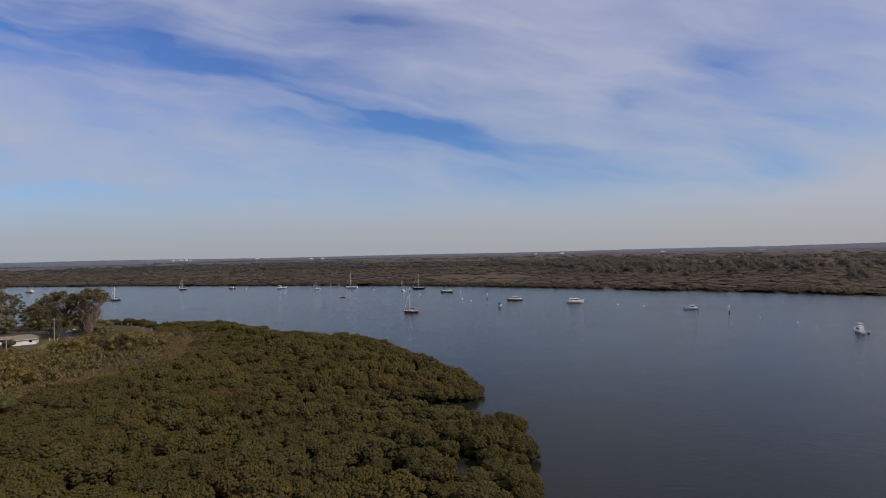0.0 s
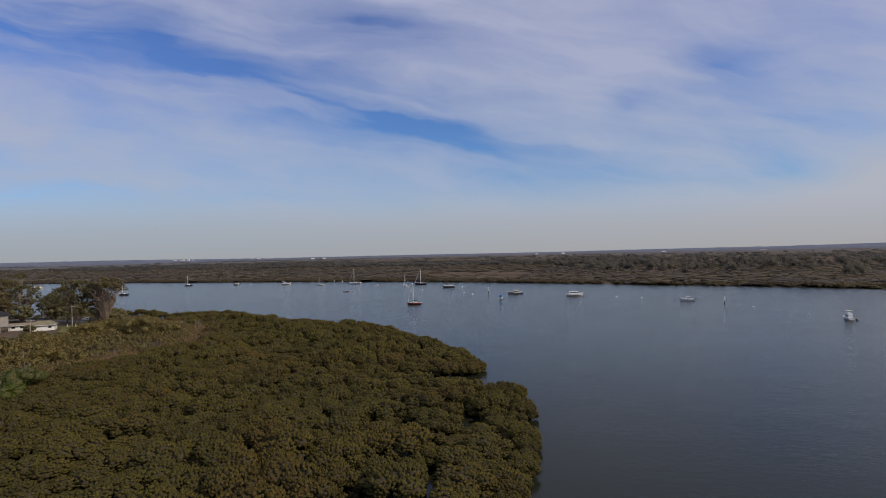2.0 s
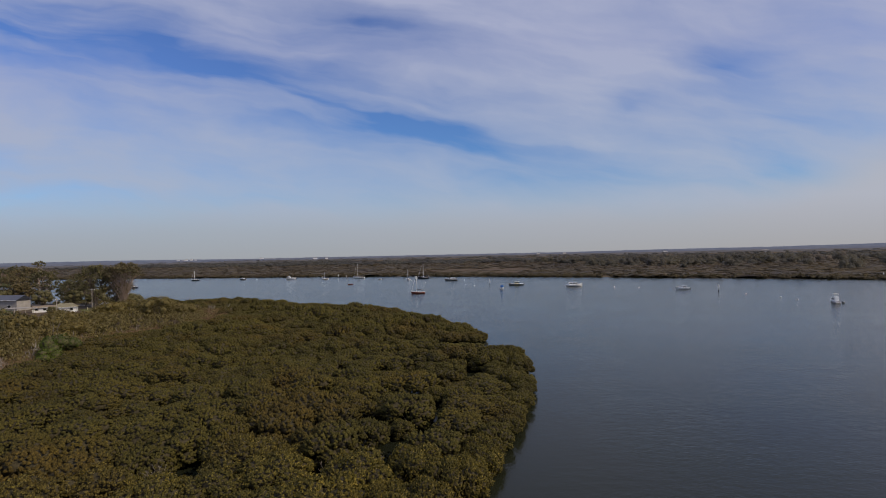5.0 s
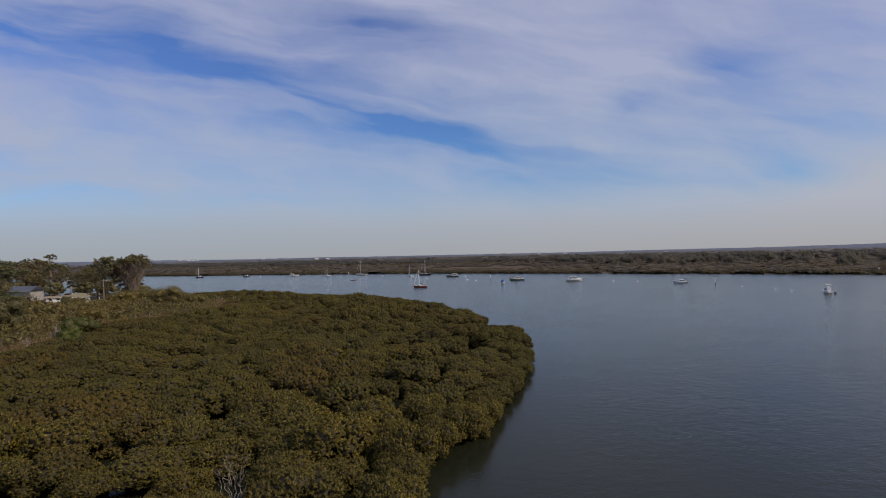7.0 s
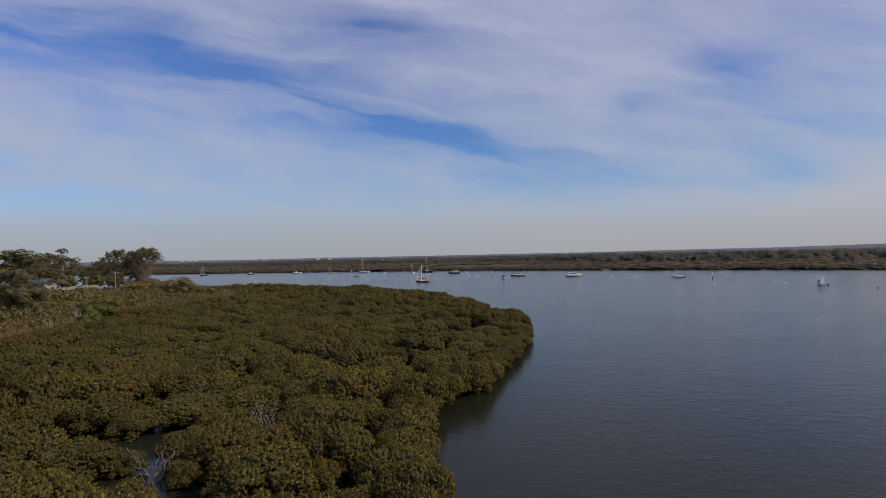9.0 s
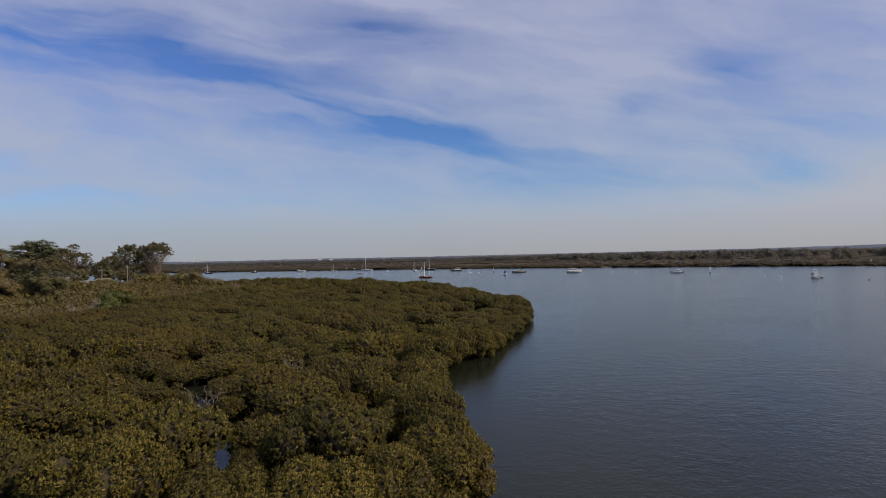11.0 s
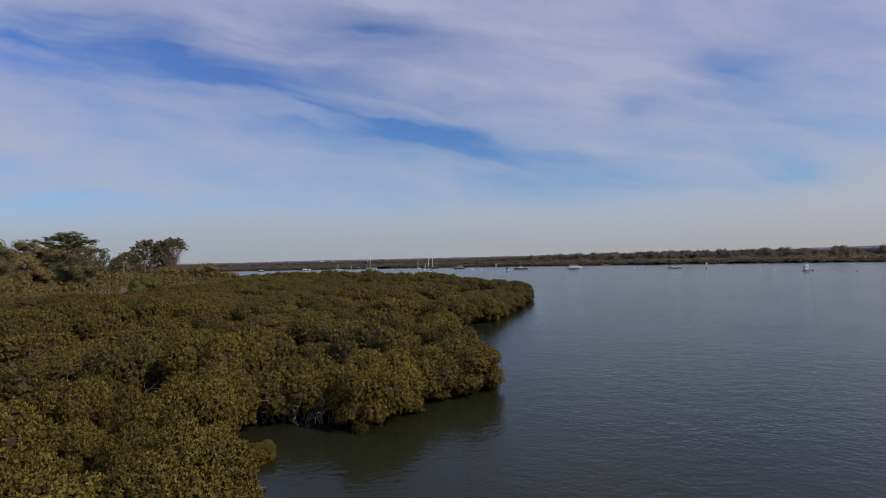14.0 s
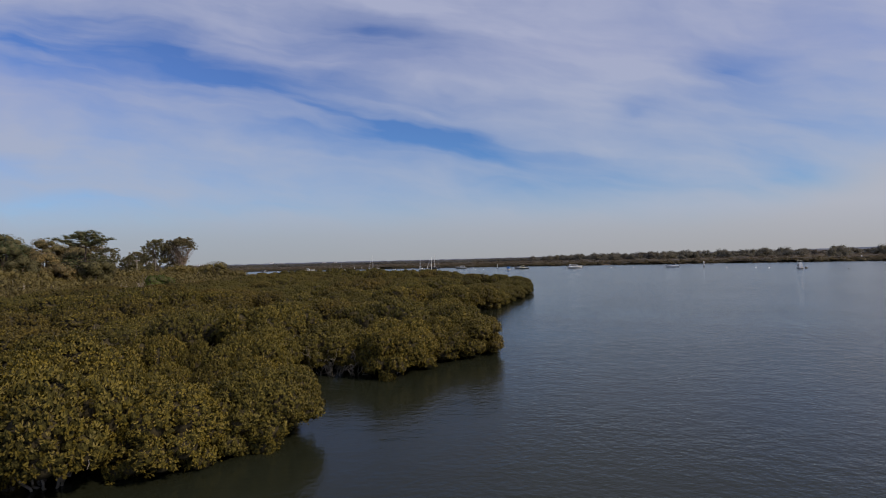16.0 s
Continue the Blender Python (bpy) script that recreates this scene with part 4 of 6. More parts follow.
shrubs = [shrub_shape(400 + k, 500, 0.32, 0.092).shape() for k in range(6)]
shrubs_far = [shrub_shape(410 + k, 260, 0.44, 0.140).shape() for k in range(6)]
stems, twigs = Soup(), Soup()
spots2, r = scatter(12, (-330, -60, -80, 300), 3.9, scrub_ground)
for n, (x, y) in enumerate(spots2):
    far = edge_distance(np.array(x), np.array(y), DRY)
    k = r.uniform(0.55, 1.0) * (0.62 + min(float(far), 30) / 55) * (0.42 if y > 142 and x < -132 else 1.30 if y < 140 and x < -104 else 1.05)
    a = r.uniform(0, 6.283)
    R = np.array([[math.cos(a), -math.sin(a), 0], [math.sin(a), math.cos(a), 0], [0, 0, 1]])
    v, t3, q4, inner, lie, _ = (shrubs if y < 110 else shrubs_far)[n % 6]
    z = float(land_height(np.array(x), np.array(y)))
    stems.add(v @ R.T * (k, k, k * r.uniform(0.9, 1.4)) + (x, y, z - 0.1), t3, q4, inner, unit(lie @ R.T + (0, 0, 0.7)))
    if r.random() < 0.55:
        for j in range(r.integers(1, 4)):
            b = np.array([x + r.normal(0, 1.2), y - 1.0 + r.normal(0, 0.8), z])
            p1, r1 = limb(r, b, b + (r.normal(0, 0.7), r.normal(0, 0.5), r.uniform(2.0, 4.0) * k), 0.09, 0.03, 0.15, 5)
            tv, tq = tube(p1, r1, 4)
            twigs.add(tv, None, tq)
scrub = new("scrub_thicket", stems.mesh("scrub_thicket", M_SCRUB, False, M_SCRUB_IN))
tagged(scrub, "grey-green and brown paperbark scrub on the dry ground", "scrub", kind="stuff")
pale = new("paperbark_stems", twigs.mesh("paperbark_stems", M_BARK))
tagged(pale, "thin pale paperbark stems showing through the scrub", "stems", kind="stuff")

# dry sedge along the line between mangrove and scrub
sedge = Soup()
r = np.random.default_rng(13)
base = np.asarray(DRY[3:13], float)
for i in range(1700):
    k = r.integers(0, len(base) - 1)
    q = base[k] + (base[k + 1] - base[k]) * r.random() + r.normal(0, 3.6, 2)
    n = 9
    p0 = np.stack([q[0] + r.normal(0, 0.5, n), q[1] + r.normal(0, 0.5, n), np.full(n, float(land_height(*q)))], -1)
    v, f = blade_quads(r, p0, 1.9, 0.07)
    sedge.add(v, None, f)
tagged(new("dry_sedge", sedge.mesh("dry_sedge", M_DRY)), "tan dry sedge along the edge of the scrub", "grass", kind="stuff")

# ---- trees ----


def ground_at(x, y):
    return float(land_height(np.array(float(x)), np.array(float(y))))


def gum_tree(at, height, spread, seed, leaf, label, clumps=40, stems=5, low=0.62, size=0.48, per=120, bark=M_BARK, name="gum_tree", fork=0.16, droop=0.42, fan=0):
    """A gum: stems that fork low and rise like a vase to a domed cap of separate flattened leaf clumps, open beneath.
    droop: how far stray clumps hang below the cap; fan: thin bare boughs between the stems."""
    r = np.random.default_rng(seed)
    tree = empty(name, label, "tree", "", (*at, ground_at(*at) - 0.2), 0)
    wood, lumps, radii = Soup(), [], []
    path, rad = limb(r, (0, 0, 0), (0.2, 0.1, height * fork), 0.024 * height, 0.018 * height, 0.06, 4)
    v, q = tube(path, rad, 8)
    wood.add(v, None, q)
    boughs = []
    for k in range(stems + fan):
        a = k * 2.4 + r.uniform(-0.3, 0.3)
        out = spread * (r.uniform(0.35, 0.75) if k < stems else r.uniform(0.2, 0.98))
        thick = (0.0105 if k < stems else 0.0050) * height * (1 if stems < 8 else 0.7)
        top = np.array([out * math.cos(a), out * math.sin(a), height * r.uniform(0.66, 0.86) * (1 - 0.16 * (out / spread) ** 2)])
        foot = (0.2 + r.normal(0, 0.15), 0.1 + r.normal(0, 0.15), height * fork * r.uniform(0.6, 1.0))
        path, rad = limb(r, foot, top, thick, thick * 0.4, 0.20, 8)
        path[1:-1, :2] *= 1 - 0.22 * np.sin(np.linspace(0, np.pi, 8))[1:-1, None]
        v, q = tube(path, rad, 6 if k < stems else 4)
        wood.add(v, None, q)
        boughs.append(path)
        for j in range(3):
            b = path[3 + j]
            p1, r1 = limb(r, b, b + r.normal(0, 1, 3) * (0.9, 0.9, 0.4) + (0.5 * math.cos(a), 0.5 * math.sin(a), 1.6), thick * 0.5, thick * 0.15, 0.10, 5)
            v, q = tube(p1, r1, 4)
            wood.add(v, None, q)
    for i in range(clumps):
        a = i * 2.4 + r.uniform(-0.5, 0.5)
        d = spread * math.sqrt((i + 0.3) / clumps) * r.uniform(0.80, 1.06)
        rim = (d / spread) ** 2.2
        up = height * (0.97 - (0.97 - low) * rim * r.uniform(0.45, 1.0) - (r.uniform(0.0, droop) if i % 2 == 0 else r.uniform(0, 0.05)))
        c = np.array([d * math.cos(a), d * math.sin(a), up - 0.03 * height])
        path = min(boughs[:stems], key=lambda p: float(np.hypot(*(p[-1] - c)[:2])))
        b = path[r.integers(4, len(path))]
        p1, r1 = limb(r, b, c, 0.0050 * height, 0.0015 * height, 0.25, 6)
        v, q = tube(p1, r1, 5)
        wood.add(v, None, q)
        rad = (spread + 1.5) * r.uniform(0.12, 0.20)
        for j in range(5):
            lumps.append(c + np.clip(r.normal(0, 0.8, 3), -1.3, 1.3) * rad * (1, 1, 0.55) + (0, 0, 0.1))
            radii.append(rad * r.uniform(0.32, 0.66))
    part("trunk", wood.mesh("trunk", bark, True), None, tree)
    crown = lump_crown(r, lumps, radii, clumps * per, size * 0.80, size * 0.20, 1, core=0.55, squash=0.80, lift=0.3, down=-0.75, loose=0.9, shell=(0.45, 1.22), deep_=0.5, soft=1.0)
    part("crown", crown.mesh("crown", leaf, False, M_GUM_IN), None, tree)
    return tree


def pine_tree(at, height, spread, seed, label):
    """An old pine with a flat layered crown: level boughs that carry pads of dark needles, open between the tiers."""
    r = np.random.default_rng(seed)
    tree = empty("pine_tree", label, "tree", "", (*at, ground_at(*at) - 0.2), 0)
    wood, lumps, radii = Soup(), [], []
    path, rad = limb(r, (0, 0, 0), (0.5, 0.2, height * 0.97), 0.42, 0.10, 0.15, 9)
    v, q = tube(path, rad, 8)
    wood.add(v, None, q)
    tiers = ((0.36, 0.85, 7), (0.43, 0.95, 8), (0.50, 0.90, 7), (0.56, 0.60, 4), (0.75, 0.82, 8), (0.80, 0.98, 10), (0.86, 0.82, 9), (0.91, 0.60, 7), (0.96, 0.30, 4))
    for level, (share, wide_, boughs) in enumerate(tiers):
        h, reach = height * share, spread * wide_ * r.uniform(0.95, 1.05)
        for k in range(boughs):
            a = level * 0.9 + k * 6.283 / boughs + r.uniform(-0.4, 0.4)
            L = reach * r.uniform(0.55, 1.0)
            droop = -0.10 * L if level < 4 else 0.04 * L
            tip = np.array([L * math.cos(a), L * math.sin(a), h + droop + r.uniform(-0.4, 0.8)])
            p1, r1 = limb(r, (0.4 * level / 9, 0, h - 0.6), tip, 0.13, 0.03, 0.18, 6)
            v, q = tube(p1, r1, 5)
            wood.add(v, None, q)
            for s in (0.45, 0.65, 0.85, 1.0):
                c = p1[0] + (tip - p1[0]) * s + (0, 0, 0.35)
                lumps.append(c + r.normal(0, 0.35, 3) * (1, 1, 0.6))
                radii.append(spread * r.uniform(0.08, 0.16))
    lumps.append((0.5, 0.2, height * 0.97))
    radii.append(1.1)
    part("trunk", wood.mesh("trunk", M_BARK_DARK, True), None, tree)
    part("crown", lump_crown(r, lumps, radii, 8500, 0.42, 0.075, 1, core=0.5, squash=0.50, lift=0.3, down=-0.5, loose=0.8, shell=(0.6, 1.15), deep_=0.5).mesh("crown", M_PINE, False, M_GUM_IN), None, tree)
    return tree


def round_tree(at, height, spread, seed, leaf, label, name="tree", size=0.6, count=2400, category="tree", ragged=False):
    """A broad dense tree: a short trunk under a rounded crown of many lumps."""
    r = np.random.default_rng(seed)
    tree = empty(name, label, category, "", (*at, ground_at(*at) - 0.2), 0)
    wood, lumps, radii = Soup(), [], []
    for i in range(22):
        d = unit(r.normal(0, 1, 3) + (0, 0, 0.35))
        c = np.array([d[0] * spread * 0.72, d[1] * spread * 0.72, height * 0.56 + d[2] * height * 0.30]) * (1, 1, 1)
        lumps.append(c)
        radii.append(spread * r.uniform(0.26, 0.42))
        if i < 9:
            p1, r1 = limb(r, (0, 0, 0.1 * height), c, 0.018 * height, 0.006 * height, 0.2, 6)
            v, q = tube(p1, r1, 5)
            wood.add(v, None, q)
    path, rad = limb(r, (0, 0, 0), (0.2, 0, height * 0.6), 0.026 * height, 0.015 * height, 0.1, 5)
    v, q = tube(path, rad, 7)
    wood.add(v, None, q)
    part("trunk", wood.mesh("trunk", M_BARK_DARK, True), None, tree)
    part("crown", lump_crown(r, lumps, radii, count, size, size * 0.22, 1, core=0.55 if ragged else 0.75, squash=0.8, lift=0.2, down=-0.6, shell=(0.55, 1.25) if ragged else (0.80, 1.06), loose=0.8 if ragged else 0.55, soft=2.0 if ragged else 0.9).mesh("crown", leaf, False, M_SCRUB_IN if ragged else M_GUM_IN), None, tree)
    return tree


gum_tree((-146, 195), 20.8, 7.2, 601, M_GUM_BROWN, "tall gum tree with pale bare limbs under brown-green leaves", 76, 12, 0.72, 0.44, 130, M_BARK_GUM, fork=0.08, droop=0.10, fan=34)
gum_tree((-151, 197), 16.5, 5.8, 606, M_GUM_BROWN, "lower brown-leaved gum tree behind the pale-limbed one", 44, 4, 0.34, 0.50, 100, M_BARK_DARK, fan=10)
gum_tree((-156.6, 192), 19.8, 7.4, 602, M_GUM, "spreading gum tree with dark green leaf clumps by the water", 80, 5, 0.50, 0.44, 130, M_BARK_DARK, droop=0.50, fan=8)
gum_tree((-153, 203), 15.0, 5.4, 603, M_GUM, "dark gum tree beside the bend of the road", 40, 4, 0.36, 0.50, 110, M_BARK_DARK, droop=0.55)
gum_tree((-169, 203), 13.5, 4.0, 604, M_GUM, "thin dark gum tree near the shore", 18, 3, 0.45, 0.5, 110, M_BARK_DARK)
gum_tree((-211, 226), 23.0, 2.6, 605, M_GUM, "slender gum tree with a small tuft of leaves at its top", 12, 1, 0.90, 0.5, 110, fork=0.75, droop=0.06)
for k, (x, y, h, s) in enumerate([(-200, 216, 18, 6.6), (-213, 221, 20, 7.0), (-227, 228, 21.0, 7.5), (-207, 208, 15.5, 6.0), (-243, 236, 21.0, 8.0), (-190, 226, 15.5, 6.0), (-186, 214, 12.5, 5.0), (-200, 204, 12.0, 5.0)]):
    gum_tree((x, y), h, s, 610 + k, (M_GUM, M_GUM_BROWN)[k % 2], "gum tree with brown-green leaves in a grove behind the houses", 66, 5, 0.34, 0.52, 105, M_BARK_DARK if k % 2 else M_BARK_GUM, droop=0.60, fan=6)
pine_tree((-127.5, 107.4), 18.8, 9.6, 620, "old dark-green pine with a flat layered crown above the scrub")
for k, (x, y, h, s, leaf) in enumerate([(-143, 96, 18.0, 6.5, M_PINE), (-153, 99, 19.2, 7.0, M_PINE), (-166, 118, 21.5, 7.5, M_GUM), (-146, 114, 17.0, 6.0, M_GUM_BROWN), (-139, 118, 15.0, 6.0, M_GUM_BROWN),
                                  (-134, 100, 11.5, 5.0, M_GUM_BROWN), (-120, 103, 10.5, 5.0, M_GUM), (-180, 140, 16.0, 7.5, M_PINE), (-176, 158, 13.0, 6.0, M_GUM), (-134, 92, 9.0, 4.6, M_GUM),
                                  (-143, 86, 12.5, 5.5, M_PINE), (-128, 98, 8.0, 4.4, M_GUM_BROWN)]):
    round_tree((x, y), h, s, 630 + k, leaf, "broad dark tree with a dense rounded crown above the scrub")
round_tree((-99.0, 103.5), 6.0, 4.8, 660, M_GREEN, "rounded bright green shrub at the edge of the scrub", "green_shrub", 0.42, 2200, "shrub")
round_tree((-97.0, 97.5), 3.6, 3.2, 661, M_GREEN, "small bright green shrub at the edge of the scrub", "green_shrub", 0.42, 1300, "shrub")
for k, (x, y, h, s) in enumerate([(-113.5, 167, 9.8, 4.6), (-121, 172, 7.2, 4.4), (-127, 160, 6.5, 4.2), (-109, 178, 5.6, 4.0), (-118, 184, 6.0, 4.0), (-128, 172, 6.2, 4.2), (-128, 190, 6.0, 4.0), (-130, 143, 5.0, 4.0), (-124, 137, 4.8, 4.0), (-137, 148.5, 4.6, 3.8), (-117, 131, 4.8, 4.0), (-121, 148, 4.6, 3.8)]):
    round_tree((x, y), h * 0.82, s * 1.22, 670 + k, M_SCRUB, "tall grey-green shrub on the rise beside the gum trees", "tall_shrub", 0.42, 2600, "shrub", True)

for k, (x, y, h, s) in enumerate([(-161, 174.8, 3.2, 1.9), (-147, 200, 6.0, 4.2), (-153, 211, 6.5, 4.5), (-160, 214, 6.0, 4.4), (-171, 212, 7.0, 4.6), (-142, 199, 5.0, 3.8), (-176, 218, 7.5, 5.0), (-192, 206, 8.0, 4.6), (-204, 200, 8.5, 4.8), (-183, 214, 7.5, 4.6)]):
    round_tree((x, y), h, s, 690 + k, M_GUM, "dark leafy shrub near the gum trees and houses", "dark_shrub", 0.5, 900, "shrub")

# bare pale trees standing in the scrub and by the water
for k, (x, y, h) in enumerate([(-107.5, 106.5, 4.6), (-104, 100, 3.6), (-100, 88, 4.0), (-112, 118, 4.4), (-121, 128, 5.0), (-104, 205, 3.8), (-109, 201, 3.4), (-114, 208, 4.0), (-99, 198, 3.0), (-119, 206, 3.2), (-98, 62, 3.8)]):
    r = np.random.default_rng(700 + k)
    s = Soup()
    for j in range(5):
        a = j * 1.3 + r.uniform(-0.3, 0.3)
        tip = np.array([0.35 * h * math.cos(a) * r.uniform(0.5, 1), 0.35 * h * math.sin(a) * r.uniform(0.5, 1), h * r.uniform(0.75, 1.0)])
        p1, r1 = limb(r, (0, 0, 0), tip, 0.09, 0.02, 0.12, 7)
        v, q = tube(p1, r1, 5)
        s.add(v, None, q)
        for i in range(3):
            b = p1[3 + i]
            p2, r2 = limb(r, b, b + r.normal(0, 0.5, 3) + (0, 0, 0.5), 0.035, 0.01, 0.06, 4)
            v, q = tube(p2, r2, 4)
            s.add(v, None, q)
    ob = new("dead_tree", s.mesh("dead_tree", M_BARK, True))
    ob.matrix_basis = pose(x, y, ground_at(x, y) - 0.1)
    tagged(ob, "small bare tree with pale forked branches in the scrub", "dead tree", "bare trees in the scrub")

# ---- houses and road ----


def box_bm(x0, y0, z0, x1, y1, z1, bevel=0.0):
    bm = bmesh.new()
    bmesh.ops.create_cube(bm, size=1)
    bmesh.ops.scale(bm, vec=(x1 - x0, y1 - y0, z1 - z0), verts=bm.verts)
    bmesh.ops.translate(bm, vec=((x0 + x1) / 2, (y0 + y1) / 2, (z0 + z1) / 2), verts=bm.verts)
    if bevel:
        bmesh.ops.bevel(bm, geom=bm.edges[:], offset=bevel, segments=1, affect="EDGES")
    return bm


def faces_bm(verts, faces):
    bm = bmesh.new()
    vs = [bm.verts.new(v) for v in verts]
    for f in faces:
        bm.faces.new([vs[i] for i in f])
    return bm


def roof_bm(w, d, z, rise, eave=0.5, hip=0.0, thick=0.14):
    """A pitched roof over w by d, ridge along x; hip: how far the ridge stops short of each end."""
    W, D = w / 2 + eave, d / 2 + eave
    top = [(-W, -D, z), (W, -D, z), (W, D, z), (-W, D, z), (-W + hip, 0, z + rise), (W - hip, 0, z + rise)]
    low = [(x, y, zz - thick) for x, y, zz in top]
    f = [(0, 1, 5, 4), (2, 3, 4, 5), (1, 2, 5), (3, 0, 4)]
    g = [tuple(i + 6 for i in reversed(q)) for q in f]
    rim = [(0, 3, 9, 6), (1, 0, 6, 7), (2, 1, 7, 8), (3, 2, 8, 9)]
    return faces_bm(top + low, f + g + rim)


def house(at, turn, w, d, wall_h, rise, wall, roof, hip, label, openings):
    h = empty("house", label, "house", "", (*at, ground_at(*at)), turn)
    part("wall", box_bm(-w / 2, -d / 2, -0.4, w / 2, d / 2, wall_h), wall, h)
    part("roof", roof_bm(w, d, wall_h, rise, 0.5, hip), roof, h)
    part("gutter", box_bm(-w / 2 - 0.5, -d / 2 - 0.62, wall_h - 0.20, w / 2 + 0.5, -d / 2 - 0.50, wall_h - 0.06, 0.02), M_PAINT, h)
    for kind, x, z0, ww, hh in openings:
        if kind == "door":
            part("door", box_bm(x - ww / 2, -d / 2 - 0.07, z0, x + ww / 2, -d / 2 - 0.01, z0 + hh, 0.01), M_PAINT, h, "pale roller door")
        else:
            fr = part("window", box_bm(x - ww / 2, -d / 2 - 0.06, z0, x + ww / 2, -d / 2 - 0.01, z0 + hh, 0.01), M_PAINT, h)
            part("pane", box_bm(x - ww / 2 + 0.08, -d / 2 - 0.075, z0 + 0.08, x + ww / 2 - 0.08, -d / 2 - 0.062, z0 + hh - 0.08), M_PANE, fr)
    return h


house((-196, 193), -8, 16, 6.0, 4.7, 1.9, M_WALL_GREY, M_ROOF_DARK, 0.0, "grey boarded shed house with a dark slate-grey sheet roof",
      [("door", -5.6, 0.0, 2.8, 2.6), ("door", -2.2, 0.0, 2.8, 2.6), ("window", 4.2, 1.2, 1.8, 1.3)])
house((-160.6, 181), 30, 7.6, 4.8, 2.2, 1.5, M_PAINT, M_ROOF_KHAKI, 2.2, "small white cottage with a hipped khaki tile roof",
      [("window", -2.4, 0.8, 1.2, 1.0), ("window", 2.3, 0.8, 1.1, 1.0), ("door", 0.2, 0.0, 0.9, 1.95)])
house((-170.6, 183), 24, 8.0, 4.2, 2.1, 0.6, M_PAINT, M_ROOF_TAN, 0.0, "long low white outbuilding with a tan tile roof beside the cottage",
      [("window", -2.5, 0.8, 1.3, 0.9), ("window", 0.2, 0.8, 1.3, 0.9), ("door", 2.7, 0.0, 0.9, 1.9)])
deck = empty("carport", "low timber carport with a flat pale roof by the shed", "carport", "", (-176, 176, ground_at(-176, 176)), 4)
part("roof", box_bm(-4.5, -2.2, 2.35, 4.5, 2.2, 2.5, 0.02), M_WALL_GREY, deck)
for x, y in ((-4.2, -2.0), (4.2, -2.0), (-4.2, 2.0), (4.2, 2.0), (0, -2.0)):
    part("post", box_bm(x - 0.07, y - 0.07, -0.2, x + 0.07, y + 0.07, 2.35), M_POLE, deck)


def sheet_on_land(name, line, half, mat, lift, label, category, thick=0.0):
    """A strip laid over the ground along a line."""
    line = np.asarray(line, float)
    s = np.linspace(0, len(line) - 1, 12 * (len(line) - 1) + 1)
    px, py = np.interp(s, range(len(line)), line[:, 0]), np.interp(s, range(len(line)), line[:, 1])
    d = unit(np.stack([np.gradient(px), np.gradient(py)], -1))
    nrm = np.stack([-d[:, 1], d[:, 0]], -1)
    rows_ = []
    for k in (-1, -0.33, 0.33, 1):
        x, y = px + nrm[:, 0] * half * k, py + nrm[:, 1] * half * k
        rows_.append(np.stack([x, y, land_height(x, y) + lift], -1))
    V = np.stack(rows_, 1)
    n = len(s)
    i = np.arange(n - 1)[:, None] * 4 + np.arange(3)[None]
    q = np.stack([i, i + 1, i + 5, i + 4], -1).reshape(-1, 4)
    ob = new(name, mesh_of(name, V, None, q, (mat,)))
    return tagged(ob, label, category, kind="structure")


sheet_on_land("lawn", [(-141, 166), (-146.3, 178), (-151.8, 186), (-160, 192)], 4.6, M_LAWN, 0.16, "mown green lawn beside the road", "lawn")
sheet_on_land("road", [(-133.8, 169), (-138.8, 179), (-145.8, 189), (-154.8, 198), (-166, 205.5), (-184, 210.6), (-215, 214)], 3.4, M_ASPHALT, 0.20, "grey asphalt road that bends by the shore", "road")
sheet_on_land("kerb", [(-137.4, 169.5), (-142.2, 179.8), (-148.8, 189), (-157.4, 197.4)], 0.18, M_KERB, 0.34, "pale concrete kerb along the lawn", "kerb")

for k, (x, y, top) in enumerate([(-137, 148, 12.0), (-153.5, 186.3, 12.9)]):
    pole = empty("power_pole", "grey weathered timber power pole with a crossarm", "pole", "power poles", (x, y, ground_at(x, y) - 0.2), 20)
    h = top - ground_at(x, y) + 0.2
    v, q = tube([(0, 0, 0), (0, 0, h * 0.5), (0, 0, h)], (0.17, 0.15, 0.12), 8)
    part("post", mesh_of("post", v, None, q, (M_POLE,), True), None, pole)
    part("crossarm", box_bm(-1.1, -0.06, h - 0.75, 1.1, 0.06, h - 0.60, 0.01), M_POLE, pole)
    for x_ in (-1.0, -0.35, 0.35, 1.0):
        part("insulator", box_bm(x_ - 0.05, -0.05, h - 0.60, x_ + 0.05, 0.05, h - 0.44, 0.015), M_PAINT, pole)
for x, y in ((-156.0, 187.0), (-152.2, 186.4), (-148.0, 181.5)):
    b = new("bollard", bm_mesh("bollard", box_bm(-0.11, -0.11, -0.1, 0.11, 0.11, 1.15, 0.03), M_CREAM))
    b.matrix_basis = pose(x, y, ground_at(x, y) + 0.15)
    tagged(b, "short cream timber bollard on the lawn", "bollard", "bollards on the lawn")

